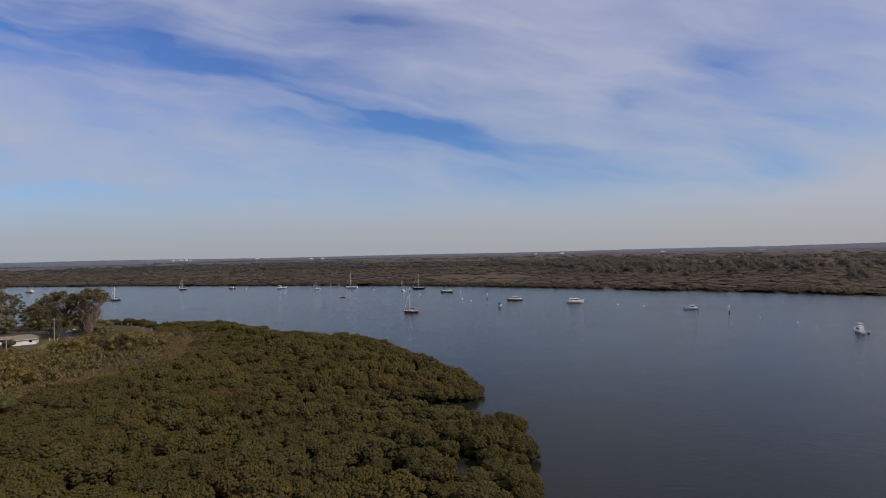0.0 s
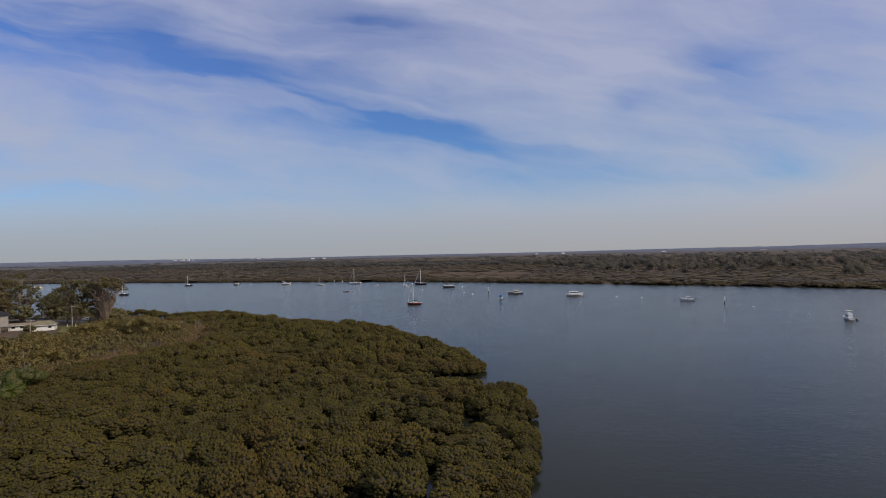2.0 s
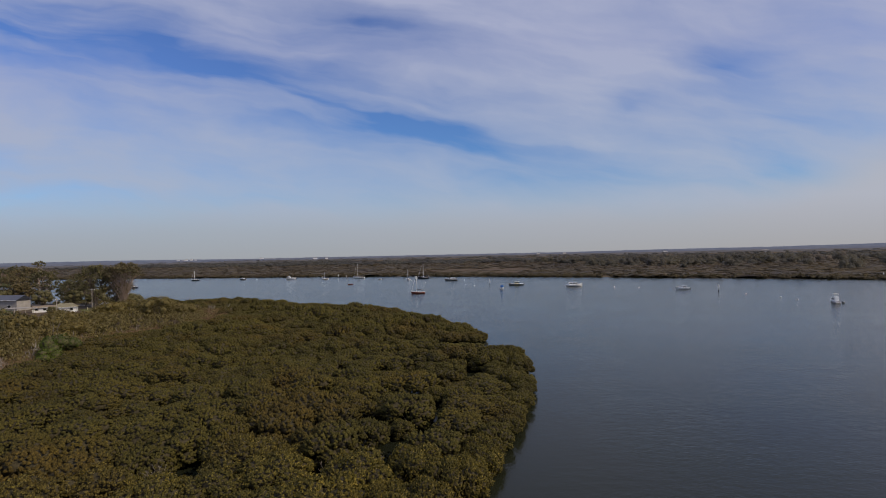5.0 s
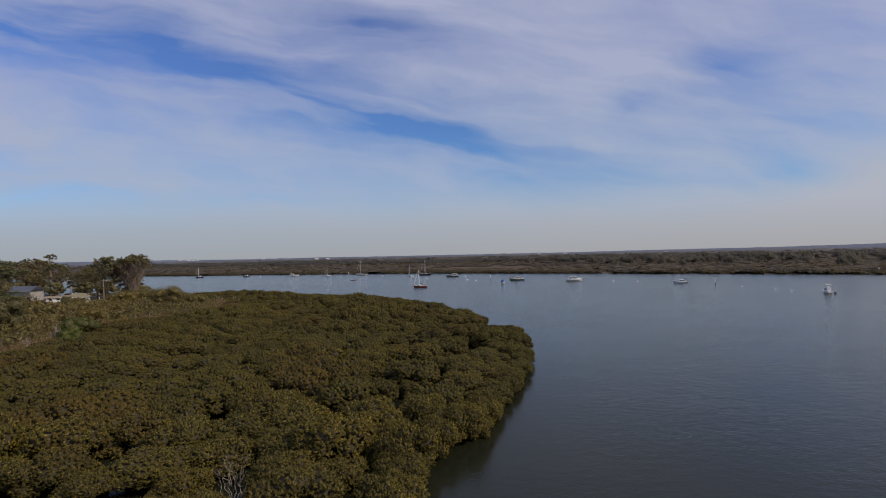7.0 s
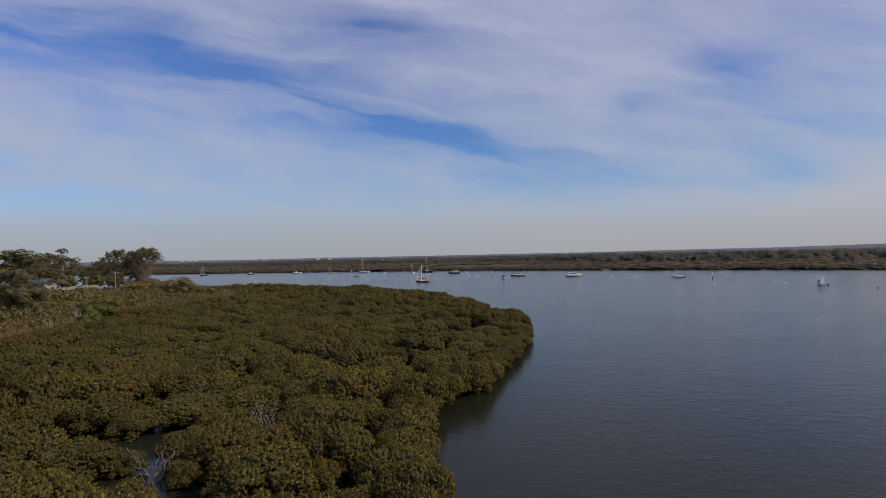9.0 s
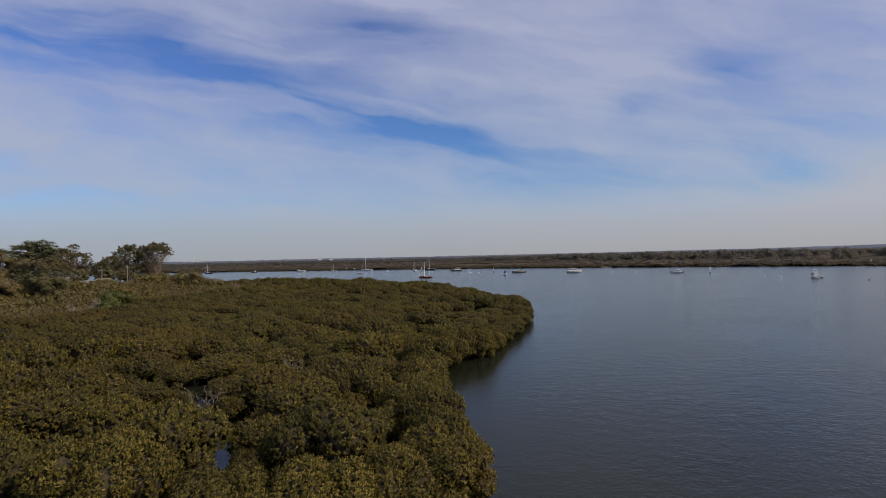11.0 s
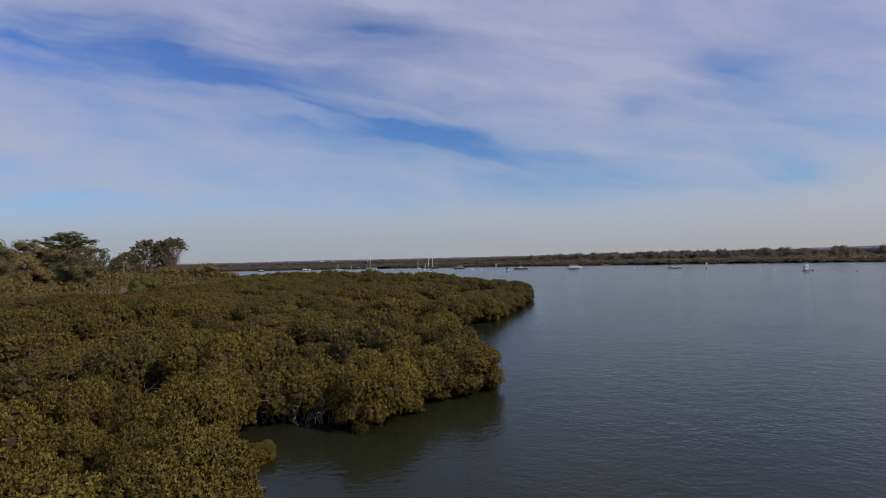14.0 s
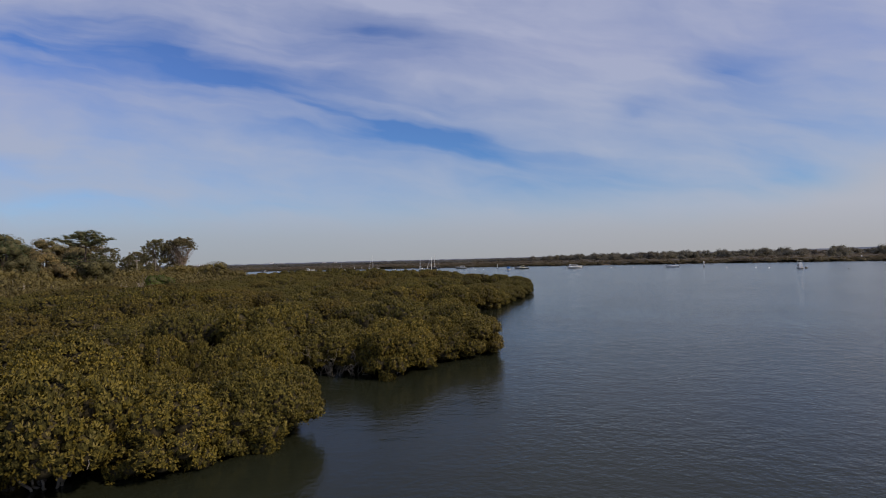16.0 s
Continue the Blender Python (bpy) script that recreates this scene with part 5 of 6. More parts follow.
car = empty("car", "white parked car beside the road under the trees", "car", "", (-165, 210, ground_at(-165, 210) + 0.0), 15)
prof = [(-2.1, 0.35), (-2.15, 0.85), (-1.25, 0.95), (-0.7, 1.42), (0.75, 1.46), (1.6, 0.98), (2.1, 0.9), (2.15, 0.4)]
nv = [(x, -0.82, z) for x, z in prof] + [(x, 0.82, z) for x, z in prof]
n = len(prof)
bm = faces_bm(nv, [tuple(range(n)), tuple(range(2 * n - 1, n - 1, -1))] + [(i, (i + 1) % n, n + (i + 1) % n, n + i) for i in range(n)])
bmesh.ops.bevel(bm, geom=bm.edges[:], offset=0.05, segments=2, affect="EDGES")
part("body", bm, M_PAINT, car)
for y in (-0.835, 0.835):
    part("window", faces_bm([(-0.62, y, 0.98), (1.35, y, 0.98), (0.72, y, 1.36), (-0.45, y, 1.34)], [(0, 1, 2, 3)]), M_PANE, car)
for x in (-1.35, 1.35):
    for y in (-0.76, 0.76):
        bm = bmesh.new()
        bmesh.ops.create_cone(bm, cap_ends=True, segments=14, radius1=0.32, radius2=0.32, depth=0.2, matrix=Matrix.Translation((x, y, 0.32)) @ Matrix.Rotation(radians(90), 4, "X"))
        part("wheel", bm, M_RUBBER, car)

# ---- boats ----


def hull_bm(L, B, free, draft, bow=0.38, stern=0.75, sheer=0.25, lo=None, hi=None):
    """A boat's shell: stations from stern (-x) to bow (+x), closed by a deck. lo, hi: keep the shell between two heights only."""
    bm = bmesh.new()
    rows_ = []
    N = 11
    for i in range(N):
        s = i / (N - 1)
        x = -L / 2 + L * s
        half = B / 2 * (stern + (1 - stern) * min(s / 0.35, 1)) if s < 0.5 else B / 2 * max(1 - ((s - 0.5) / 0.5) ** (1 / bow), 0.0)
        half = max(half, 0.02)
        top = free * (1 + sheer * (2 * s - 0.6) ** 2)
        keel = -draft * (1 - max(0, (s - 0.7) / 0.3) ** 2)
        sect = []
        for k, (u, w) in enumerate(((0.0, 0.0), (0.55, 0.25), (0.86, 0.55), (0.97, 0.8), (1.0, 1.0))):
            z = keel + (top - keel) * w
            sect.append((x + (0.06 * L * w if i == N - 1 else 0), half * u, z))
        rows_.append([bm.verts.new((a, b, c)) for a, b, c in sect] + [bm.verts.new((a, -b, c)) for a, b, c in sect[1:]])
    K = 5
    for i in range(N - 1):
        a, b = rows_[i], rows_[i + 1]
        for k in range(K - 1):
            bm.faces.new((a[k], b[k], b[k + 1], a[k + 1]))
        pa, pb = [a[0]] + a[K:], [b[0]] + b[K:]
        for k in range(K - 1):
            bm.faces.new((pa[k + 1], pb[k + 1], pb[k], pa[k]))
        bm.faces.new((a[K - 1], b[K - 1], b[-1], a[-1]))
    bm.faces.new([rows_[0][k] for k in range(K)] + [rows_[0][k] for k in range(2 * K - 2, K - 1, -1)])
    return bm


def cabin_bm(x0, x1, half, z0, z1, rake=0.25, inset=0.12):
    h = z1 - z0
    b = [(x0, -half, z0), (x1, -half, z0), (x1, half, z0), (x0, half, z0)]
    t = [(x0 + rake * h * 0.4, -half + inset, z1), (x1 - rake * h * 1.8, -half + inset, z1), (x1 - rake * h * 1.8, half - inset, z1), (x0 + rake * h * 0.4, half - inset, z1)]
    bm = faces_bm(b + t, [(0, 1, 5, 4), (1, 2, 6, 5), (2, 3, 7, 6), (3, 0, 4, 7), (4, 5, 6, 7), (3, 2, 1, 0)])
    bmesh.ops.bevel(bm, geom=bm.edges[:], offset=0.05, segments=1, affect="EDGES")
    return bm


def windows(boat, cab, x0, x1, half, z0, z1, count, rake=0.25, inset=0.12):
    """Dark panes along both sides of a cabin."""
    h = z1 - z0
    step = (x1 - x0 - rake * h * 1.6) / count
    for side in (-1, 1):
        for k in range(count):
            a, b = x0 + 0.15 + k * step, x0 + 0.15 + (k + 1) * step - 0.16
            y0, y1 = side * (half - inset * 0.36 + 0.03), side * (half - inset * 0.88 + 0.03)
            part("pane", faces_bm([(a, y0, z0 + h * 0.36), (b, y0, z0 + h * 0.36), (b, y1, z0 + h * 0.88), (a, y1, z0 + h * 0.88)], [(0, 1, 2, 3)]), M_PANE, cab)


def stick(p, q, r0, r1=None, sides=8):
    v, f = tube([p, (np.array(p) + np.array(q)) / 2, q], (r0, (r0 + (r1 or r0)) / 2, r1 or r0), sides)
    return mesh_of("stick", v, None, f, (), True)


def yacht(at, turn, L, mast_h, hull_mat, label, cover=M_NAVY, cabin_mat=M_PAINT, mast_at=0.12, spar=M_ALLOY, stripe=None):
    B, free = L * 0.31, 0.11 * L * 0.85 + 0.15
    y = empty("sailing_yacht", label, "yacht", "moored yachts", (*at, 0), turn)
    part("hull", hull_bm(L, B, free, 0.45), hull_mat, y)
    part("deck", hull_bm(L * 0.985, B * 0.96, free + 0.05, -free + 0.06, sheer=0.24), M_PAINT, y, "pale deck")
    x0, x1 = -0.14 * L, 0.26 * L
    cab = part("cabin", cabin_bm(x0, x1, B * 0.27, free + 0.02, free + 0.55, 0.5), cabin_mat, y)
    windows(y, cab, x0, x1, B * 0.27, free + 0.02, free + 0.55, 3, 0.5)
    part("cockpit", box_bm(-0.42 * L, -B * 0.22, free + 0.03, -0.17 * L, B * 0.22, free + 0.22, 0.03), M_TIMBER, y)
    mx = mast_at * L
    part("mast", stick((mx, 0, free + 0.3), (mx, 0, mast_h), 0.20, 0.15), spar, y)
    boom = part("boom", stick((mx, 0, free + 1.35), (mx - 0.42 * L, 0, free + 1.30), 0.06), spar, y)
    part("sail_cover", stick((mx - 0.05, 0, free + 1.50), (mx - 0.40 * L, 0, free + 1.43), 0.24, 0.15), cover, boom, "furled sail under its cover")
    part("spreader", stick((mx, -B * 0.28, mast_h * 0.58), (mx, B * 0.28, mast_h * 0.58), 0.03), spar, y)
    for p, q in (((L * 0.53, 0, free + 0.25), (mx, 0, mast_h)), ((-L * 0.49, 0, free + 0.1), (mx, 0, mast_h)),
                 ((mx, B * 0.46, free), (mx, B * 0.02, mast_h * 0.97)), ((mx, -B * 0.46, free), (mx, -B * 0.02, mast_h * 0.97))):
        part("stay", stick(p, q, 0.014, sides=4), M_ALLOY, y)
    part("furled_jib", stick((L * 0.50, 0, free + 0.5), (mx + 0.12 * L, 0, mast_h * 0.88), 0.07, 0.03), cabin_mat, y)
    part("pulpit", stick((L * 0.52, -0.25, free + 0.75), (L * 0.52, 0.25, free + 0.75), 0.025, sides=5), M_ALLOY, y)
    part("rudder", box_bm(-L * 0.5 - 0.22, -0.04, -0.4, -L * 0.5 + 0.02, 0.04, free * 0.8), hull_mat, y)
    return y


def motor_boat(at, turn, L, label, hull_mat=M_PAINT, cabin=(-0.30, 0.28), cabin_h=1.15, cabin_mat=M_PAINT, fly=False, canopy=None, panes=4, mast=0.0, outboard=False, name="motor_cruiser", low=False, mast_mat=M_TIMBER):
    B, free = L * 0.33, (0.075 if low else 0.10) * L + 0.12
    m = empty(name, label, "boat", "moored motor boats", (*at, 0), turn)
    part("hull", hull_bm(L, B, free, 0.4, 0.42, 0.88, 0.30), hull_mat, m)
    part("deck", hull_bm(L * 0.985, B * 0.95, free + 0.05, -free + 0.06, 0.42, 0.88, 0.29), M_PAINT, m, "pale deck")
    part("rub_rail", hull_bm(L * 1.004, B * 1.02, free * 0.98, -free * 0.88, 0.42, 0.88, 0.30), M_TIMBER if hull_mat is not M_PAINT else M_GREYHULL, m)
    x0, x1 = cabin[0] * L, cabin[1] * L
    if cabin_h:
        cab = part("cabin", cabin_bm(x0, x1, B * 0.38, free + 0.02, free + cabin_h, 0.35), cabin_mat, m)
        windows(m, cab, x0, x1, B * 0.38, free + 0.02, free + cabin_h, panes, 0.35)
        part("windscreen", faces_bm([(x1 - 0.35 * cabin_h * 0.80 + 0.03, -B * 0.30, free + cabin_h * 0.45), (x1 - 0.35 * cabin_h * 0.80 + 0.03, B * 0.30, free + cabin_h * 0.45),
                                     (x1 - 0.35 * cabin_h * 1.5 + 0.03, B * 0.28, free + cabin_h * 0.86), (x1 - 0.35 * cabin_h * 1.5 + 0.03, -B * 0.28, free + cabin_h * 0.86)], [(0, 1, 2, 3)]), M_PANE, cab)
        part("cabin_roof", box_bm(x0 - 0.25, -B * 0.38, free + cabin_h, x1 - 0.5 * cabin_h, B * 0.38, free + cabin_h + 0.08, 0.03), cabin_mat, m)
    top = free + cabin_h + 0.08
    if fly:
        part("flybridge", cabin_bm(x0 + 0.2, x0 + (x1 - x0) * 0.62, B * 0.33, top, top + 0.6, 0.3), M_PAINT, m)
        part("bimini", box_bm(x0 + 0.1, -B * 0.33, top + 1.45, x0 + (x1 - x0) * 0.60, B * 0.33, top + 1.53, 0.03), M_CREAM, m, "cream canvas top")
        for x in (x0 + 0.2, x0 + (x1 - x0) * 0.58):
            for s in (-1, 1):
                part("strut", stick((x, s * B * 0.31, top), (x, s * B * 0.31, top + 1.47), 0.025, sides=5), M_ALLOY, m)
    if canopy:
        part("canopy", cabin_bm(-0.36 * L, 0.16 * L, B * 0.44, free + 0.30, free + 1.75, 0.25, 0.22), canopy, m, "bright blue canvas canopy")
    if mast:
        part("mast", stick((x0 + 0.3, 0, top - 0.1), (x0 + 0.3, 0, mast), 0.07, 0.04), mast_mat, m)
        part("yard", stick((x0 + 0.3, 0, mast * 0.75), (x0 - 1.4, 0, mast * 0.55), 0.04), mast_mat, m)
    for s in (-1, 1):
        part("bow_rail", stick((0.10 * L, s * B * 0.42, free + 0.62), (0.50 * L, s * 0.12, free + 0.85), 0.02, sides=5), M_ALLOY, m)
        for k in (0.12, 0.28, 0.44):
            part("stanchion", stick((k * L, s * B * (0.42 if k < 0.3 else 0.2), free), (k * L, s * B * (0.42 if k < 0.3 else 0.2), free + 0.68), 0.016, sides=4), M_ALLOY, m)
    if outboard:
        o = part("outboard_motor", box_bm(-L * 0.5 - 0.45, -0.17, free * 0.55, -L * 0.5 - 0.02, 0.17, free + 0.5, 0.06), M_RUBBER, m)
        part("motor_leg", box_bm(-L * 0.5 - 0.32, -0.06, -0.35, -L * 0.5 - 0.14, 0.06, free * 0.56), M_GREYHULL, o)
    else:
        part("swim_platform", box_bm(-L * 0.5 - 0.5, -B * 0.34, 0.18, -L * 0.5 + 0.02, B * 0.34, 0.26, 0.02), M_TIMBER, m)
    return m


def dinghy(at, turn, L, hull_mat, label):
    B = L * 0.42
    d = empty("dinghy", label, "dinghy", "dinghies", (*at, 0), turn)
    part("hull", hull_bm(L, B, 0.42, 0.16, 0.45, 0.85, 0.2), hull_mat, d)
    for x in (-0.22, 0.12):
        part("thwart", box_bm(x * L - 0.13, -B * 0.42, 0.44, x * L + 0.13, B * 0.42, 0.49, 0.01), M_TIMBER, d)
    part("outboard_motor", box_bm(-L * 0.5 - 0.28, -0.12, 0.25, -L * 0.5, 0.12, 0.85, 0.05), M_RUBBER, d)
    return d


# a turn of 0 puts the bow towards +x; 180 towards -x
yacht((-23.3, 284.8), 183, 7.9, 10.8, M_RED, "sailing yacht with an oxide-red hull and pale deck at its mooring", mast_at=0.10, spar=M_PAINT)
yacht((-102.1, 499), 172, 11.8, 15.6, M_PAINT, "large white sailing yacht with a tall pale mast", spar=M_PAINT)
yacht((-32.1, 468.2), 174, 11.2, 14.6, M_NAVY, "dark navy sailing yacht with a pale mast moored near the bank", spar=M_PAINT, mast_at=0.02)
yacht((-45.4, 448.8), 118, 7.0, 10.6, M_PAINT, "small white sailing yacht lying end-on at its mooring")
yacht((-292.3, 526.9), 180, 8.6, 11.0, M_NAVY, "dark-hulled sailing yacht with a white cabin at its mooring", spar=M_PAINT)
yacht((-285, 409.7), 172, 8.8, 11.6, M_NAVY, "blue-hulled sailing yacht with a white cabin beyond the spit", spar=M_PAINT)
yacht((-136.2, 491.6), 185, 6.8, 8.0, M_PAINT, "small low white sailing yacht at its mooring")
motor_boat((-180.1, 515.6), 4, 10.2, "white fishing boat with an aft wheelhouse and a rusty mast", cabin=(-0.36, -0.02), cabin_h=1.9, mast=8.4, panes=2, name="fishing_boat")
motor_boat((-237.4, 524.7), 183, 7.0, "dark-hulled motor boat with a white cabin", M_NAVY, (-0.2, 0.25), 1.2, panes=3)
motor_boat((-4.3, 421.9), 176, 10.4, "white motor cruiser with an aft cabin at its mooring", M_GREYHULL, (-0.34, 0.12), 1.5)
motor_boat((44.1, 343.2), 186, 10.4, "long low grey motor boat with a cream cabin", M_GREYHULL, (-0.16, 0.20), 1.45, M_CREAM, panes=3, low=True)
motor_boat((80.1, 318.3), 2, 10.8, "white motor cruiser with a long cabin and dark windows", M_PAINT, (-0.34, 0.24), 1.55, panes=5)
motor_boat((133.2, 275), 172, 7.6, "white open runabout with a small raked cabin", M_PAINT, (-0.20, 0.14), 1.15, panes=2, outboard=True, name="runabout")
motor_boat((30.6, 309.3), 74, 6.4, "white motor boat under a bright blue canopy, lying end-on", M_PAINT, (0, 0), 0, canopy=M_BLUE, outboard=True, name="runabout")
motor_boat((158.7, 193), 72, 6.8, "white flybridge cruiser with a cream canvas top, stern towards the shore", M_PAINT, (-0.34, 0.20), 1.35, fly=True, panes=3)
dinghy((160.3, 190.4), 40, 2.4, M_GREYHULL, "grey dinghy tied behind the white cruiser")
dinghy((-88.5, 393.7), 10, 4.2, M_RED, "low dark-red dinghy out on the open water")
dinghy((-75.2, 467.3), 0, 3.4, M_PAINT, "white dinghy on a mooring near the bank")
motor_boat((-470, 536), 170, 11, "cream motor boat at the shore beyond the gum trees", M_CREAM, (-0.3, 0.2), 1.3, M_CREAM)


def pile(at, h, label, r_=0.22):
    p_ = empty("channel_pile", label, "pile", "channel piles", (*at, 0), 0)
    part("post", stick((0, 0, -1.6), (0, 0, h), r_, r_ * 0.92, 10), M_PAINT, p_)
    part("wet_foot", stick((0, 0, -1.5), (0, 0, h * 0.30), r_ + 0.02, r_ + 0.02, 10), M_RUBBER, p_, "dark weed-covered foot")
    part("cap", stick((0, 0, h), (0, 0, h + 0.18), r_ * 1.1, 0.03, 10), M_PAINT, p_)
    part("marker_board", box_bm(-0.34, -r_ - 0.05, h - 0.75, 0.34, -r_ - 0.01, h - 0.1, 0.01), M_PAINT, p_)
    return p_


pile((144.8, 257.7), 3.5, "white channel pile with a dark weedy foot", 0.26)
pile((25.6, 355.4), 4.0, "white channel pile standing among the moored boats", 0.24)
pile((-129.8, 523.1), 3.4, "white mooring pile near the opposite bank")
pile((-118.6, 511.6), 3.0, "white mooring pile near the opposite bank")
pile((-38, 440), 3.4, "white mooring pile beside a small yacht")
pile((297.5, 333), 4.0, "white marker post on the opposite bank")
for x, y in ((-146.5, 249.2), (-148.5, 249.6), (-147.4, 251.5)):
    q_ = empty("mooring_post", "dark timber mooring post standing in a gap between mangroves", "post", "mooring posts", (x, y, 0), 0)
    part("post", stick((0, 0, -1.0), (0, 0, 2.6), 0.2, 0.18, 9), M_BARK_DARK, q_)
    part("cap", stick((0, 0, 2.6), (0, 0, 2.72), 0.22, 0.1, 9), M_BARK_DARK, q_)


def buoy(at, r_, mat, label):
    b = empty("mooring_buoy", label, "buoy", "mooring buoys", (*at, 0), 0)
    bm = bmesh.new()
    bmesh.ops.create_uvsphere(bm, u_segments=14, v_segments=9, radius=r_, matrix=Matrix.Translation((0, 0, r_ * 0.45)) @ Matrix.Diagonal((1, 1, 0.92, 1)))
    part("float", bm_mesh("float", bm, mat, True), None, b)
    part("collar", stick((0, 0, r_ * 1.25), (0, 0, r_ * 1.5), r_ * 0.28, r_ * 0.22, 8), M_RUBBER, b)
    part("ring", stick((-r_ * 0.2, 0, r_ * 1.58), (r_ * 0.2, 0, r_ * 1.58), r_ * 0.07, sides=5), M_ALLOY, b)


for x, y, rr_, m_ in ((148.2, 238.1, 0.5, M_PINK), (153.3, 218.9, 0.5, M_PAINT), (152.9, 206.9, 0.5, M_PAINT), (163.7, 169.4, 0.45, M_RUBBER), (102.8, 304.6, 0.5, M_PINK),
                     (115.4, 295.9, 0.5, M_PINK), (73.7, 320.4, 0.45, M_RUBBER), (87.3, 316, 0.45, M_RUBBER), (-25.8, 400.8, 0.55, M_PAINT), (7.7, 361.4, 0.5, M_PAINT),
                     (13.8, 347.6, 0.5, M_PAINT), (7.3, 422, 0.55, M_PAINT), (-223.8, 529.6, 0.7, M_PAINT), (-40.8, 434.3, 0.5, M_PAINT), (127.5, 278.5, 0.45, M_BLUE)):
    buoy((x, y), rr_ * 0.62, m_, "round mooring buoy floating on the calm water, " + {M_PINK: "faded pink", M_PAINT: "white", M_RUBBER: "black", M_BLUE: "blue"}[m_])

# ---- the opposite bank ----


def clump_shapes(seed, n, leaves, length, width, flat_, lumps_=3, core=0.70):
    """A bushy clump one metre across: a few leafy lumps, ragged at the outline."""
    out = []
    for k in range(n):
        r = np.random.default_rng(seed + k)
        lumps = [(r.uniform(-0.5, 0.5), r.uniform(-0.5, 0.5), r.uniform(0.25, 0.72)) for _ in range(lumps_)]
        radii = [r.uniform(0.28, 0.5) * (3 / lumps_) ** 0.4 for _ in range(lumps_)]
        out.append(lump_crown(r, lumps, radii, leaves, length, width, 1, core=core, squash=flat_, plain=True, loose=0.7, shell=(0.6, 1.12), deep_=0.5, soft=2.2).shape())
    return out


def strew(name, mat, label, category, places, scales, shapes, seed):
    r = np.random.default_rng(seed)
    s = Soup()
    Z = land_height(places[:, 0], places[:, 1])
    for i, ((x, y), (w, h)) in enumerate(zip(places, scales)):
        v, t3, q4, inner, lie, _ = shapes[i % len(shapes)]
        a = r.uniform(0, 6.283)
        R = np.array([[math.cos(a), -math.sin(a), 0], [math.sin(a), math.cos(a), 0], [0, 0, 1]])
        # normals leaned upward to even out the shading, as distance haze would
        s.add(v @ R.T * (w, w, h) + (x, y, Z[i] - 0.1 * h), t3, q4, inner, unit(lie @ R.T + (0, 0, 1.5)))
    return tagged(new(name, s.mesh(name, mat)), label, category, kind="stuff")


def along_bank(r, n, lo, hi, x0, x1):
    """Places lo to hi metres behind the bank's water edge between two x."""
    B = np.asarray(BANK, float)
    x = r.uniform(x0, x1, n)
    y = np.interp(x, B[:, 0], B[:, 1])
    d = r.uniform(lo, hi, n)
    return np.stack([x + d * 0.32, y + d], -1)


low_shapes = clump_shapes(800, 5, 42, 0.28, 0.105, 0.8)
tree_shapes = clump_shapes(820, 6, 620, 0.085, 0.030, 0.85, 7, 0.55)
wood_shapes = clump_shapes(840, 6, 44, 0.17, 0.066, 0.75, 3, 0.55)
r = np.random.default_rng(31)
P = np.concatenate([along_bank(r, 900, 1, 7, -700, 420), along_bank(r, 500, 5, 18, -700, 420)])
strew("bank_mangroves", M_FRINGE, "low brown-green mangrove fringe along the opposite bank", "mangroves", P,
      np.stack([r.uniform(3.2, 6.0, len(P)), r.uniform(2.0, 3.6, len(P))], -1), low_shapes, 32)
P = np.concatenate([along_bank(r, 700, 10, 120, -600, 420), along_bank(r, 500, 90, 600, -900, 600)])
strew("marsh_shrubs", M_FRINGE, "low brown marsh shrubs on the flat behind the bank", "shrubs", P,
      np.stack([r.uniform(4.0, 10.0, len(P)), r.uniform(0.5, 1.2, len(P))], -1), low_shapes, 33)
P = np.concatenate([along_bank(r, 2300, 14, 520, 60, 640), along_bank(r, 1150, 200, 700, -1200, 200), along_bank(r, 1700, 12, 320, -1100, -80), along_bank(r, 900, 300, 1000, -1800, -300)])
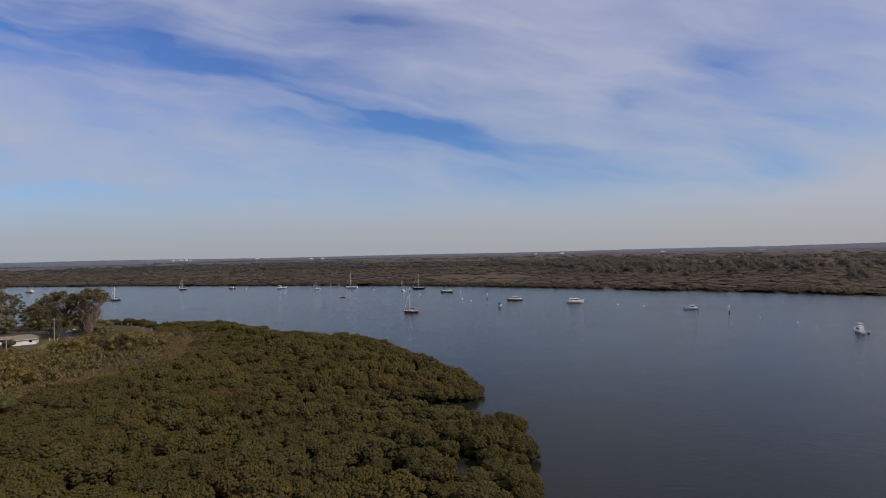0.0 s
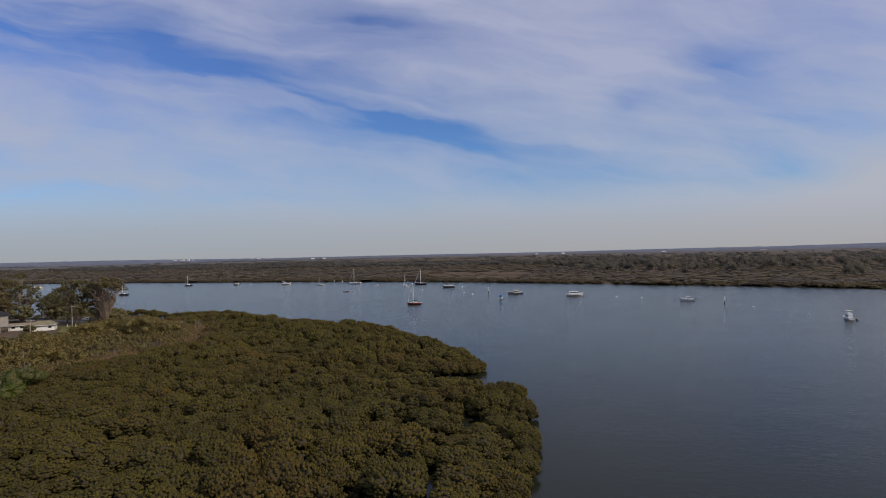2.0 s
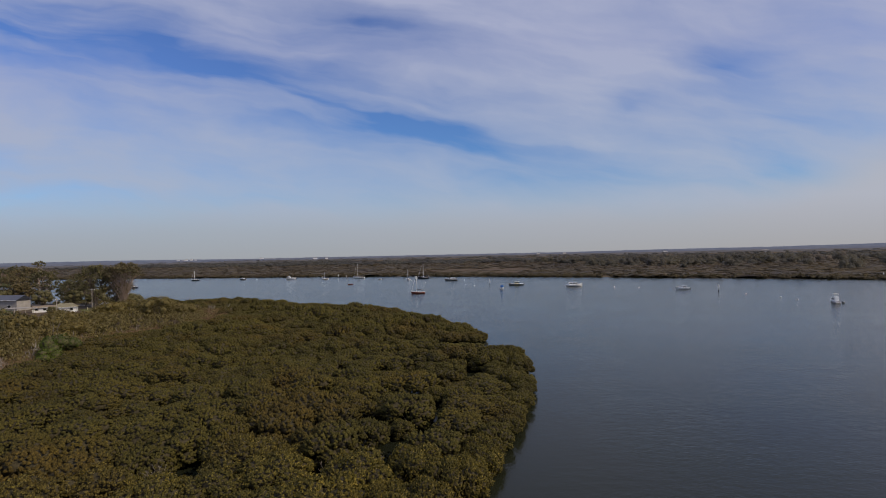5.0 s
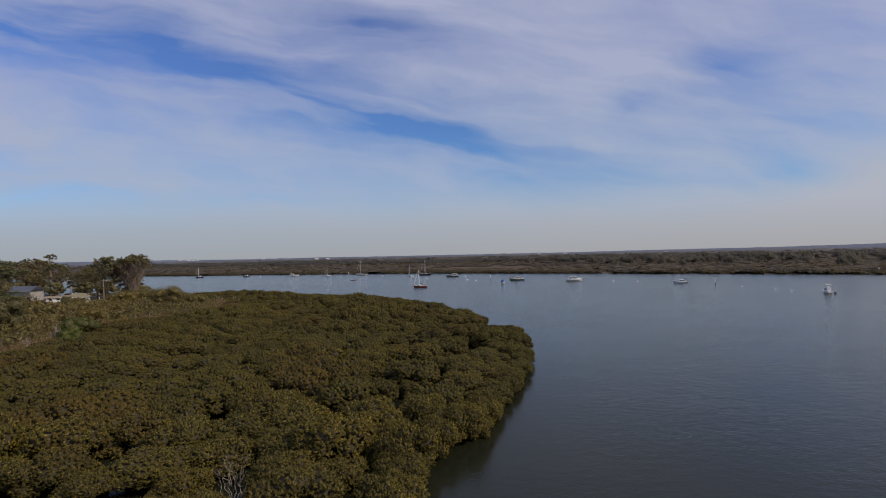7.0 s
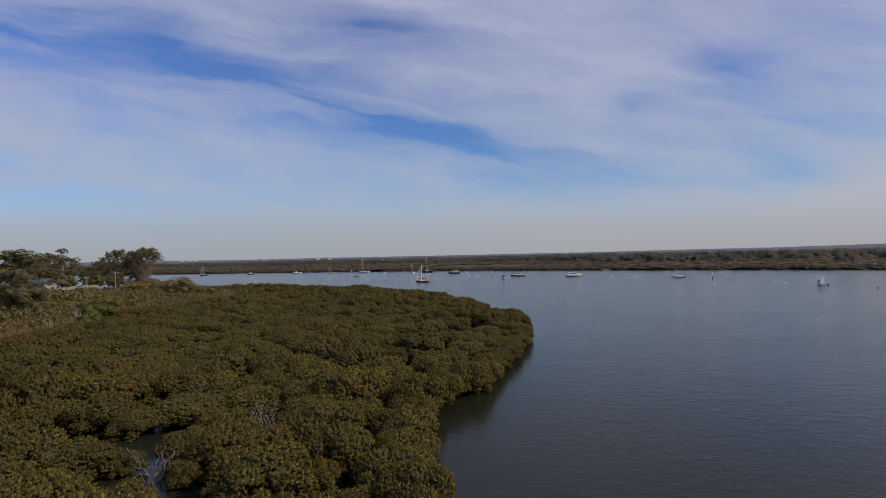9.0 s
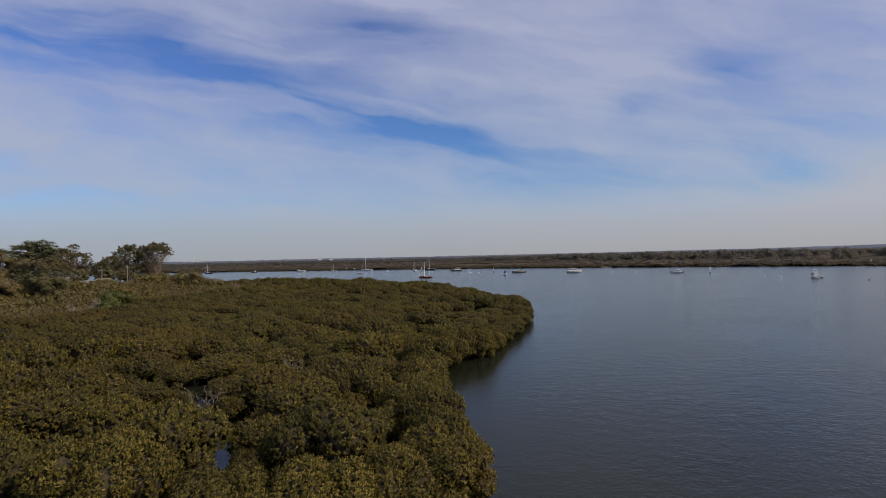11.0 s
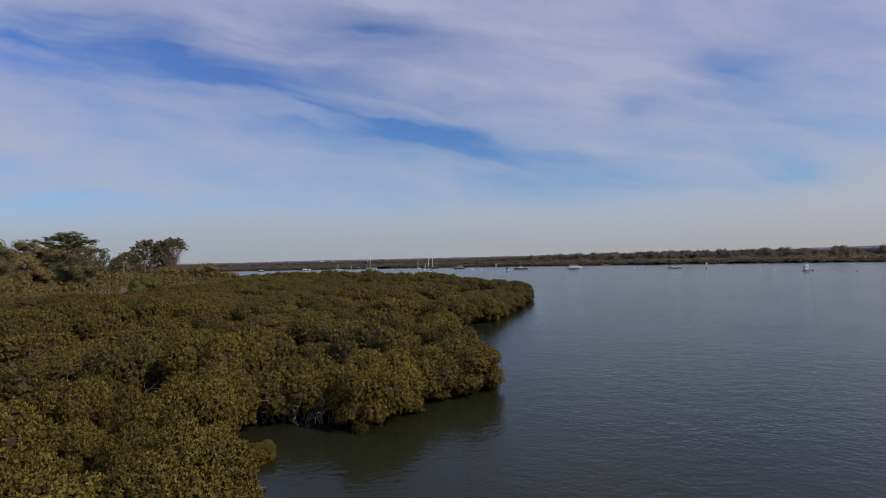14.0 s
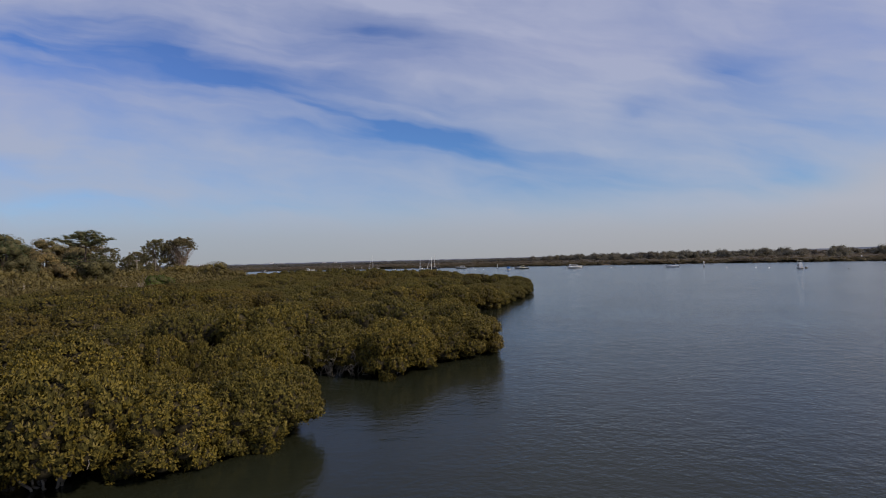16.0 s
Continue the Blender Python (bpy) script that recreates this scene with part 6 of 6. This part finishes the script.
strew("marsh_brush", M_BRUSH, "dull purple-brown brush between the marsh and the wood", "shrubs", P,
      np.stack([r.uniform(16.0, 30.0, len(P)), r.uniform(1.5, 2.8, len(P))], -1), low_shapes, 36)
# nearer wood down the estuary, with separate domed trees; a thinner line further up, and woods to the far rise
P = np.concatenate([along_bank(r, 150, 210, 560, 100, 620), along_bank(r, 60, 330, 620, 0, 240), along_bank(r, 8, 130, 190, 190, 520)])
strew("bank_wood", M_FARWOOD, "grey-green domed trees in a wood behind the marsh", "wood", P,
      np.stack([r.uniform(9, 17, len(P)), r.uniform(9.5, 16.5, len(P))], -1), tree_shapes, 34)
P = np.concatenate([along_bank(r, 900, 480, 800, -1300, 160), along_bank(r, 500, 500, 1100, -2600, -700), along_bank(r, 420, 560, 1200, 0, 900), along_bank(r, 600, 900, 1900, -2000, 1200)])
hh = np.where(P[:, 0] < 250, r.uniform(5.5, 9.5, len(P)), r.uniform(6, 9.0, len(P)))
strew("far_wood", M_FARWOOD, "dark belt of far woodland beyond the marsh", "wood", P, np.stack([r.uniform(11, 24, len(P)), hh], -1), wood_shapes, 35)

# pale works and sheds on the skyline
for x, y, w, d, h in ((-1729, 3000, 13, 18, 22), (-1702, 3010, 16, 20, 19), (-1676, 3000, 14, 18, 24), (-1646, 3000, 12, 16, 26), (-1618, 3000, 10, 16, 22), (-1205, 3000, 22, 20, 25),
                      (-1150, 3000, 60, 30, 18), (-870, 3000, 22, 20, 17), (-800, 3000, 18, 18, 16.5), (500, 3000, 18, 16, 14), (660, 3000, 20, 16, 14.5), (1610, 2600, 40, 22, 9), (1180, 2800, 24, 18, 12)):
    b = empty("far_building", "pale industrial building far off on the skyline", "building", "far buildings", (x, y, 3.4), 12)
    part("wall", box_bm(-w / 2, -d / 2, -6, w / 2, d / 2, h - 6), M_FARWALL, b)
    part("roof", roof_bm(w, d, h - 6, 1.6, 0.6, 0), M_WALL_GREY, b)
    for k in range(max(1, int(w // 24))):
        x_ = -w / 2 + (k + 0.5) * w / max(1, int(w // 24))
        part("door", box_bm(x_ - 2.5, -d / 2 - 0.1, -4, x_ + 2.5, -d / 2 - 0.01, 1.5), M_GREYHULL, b)
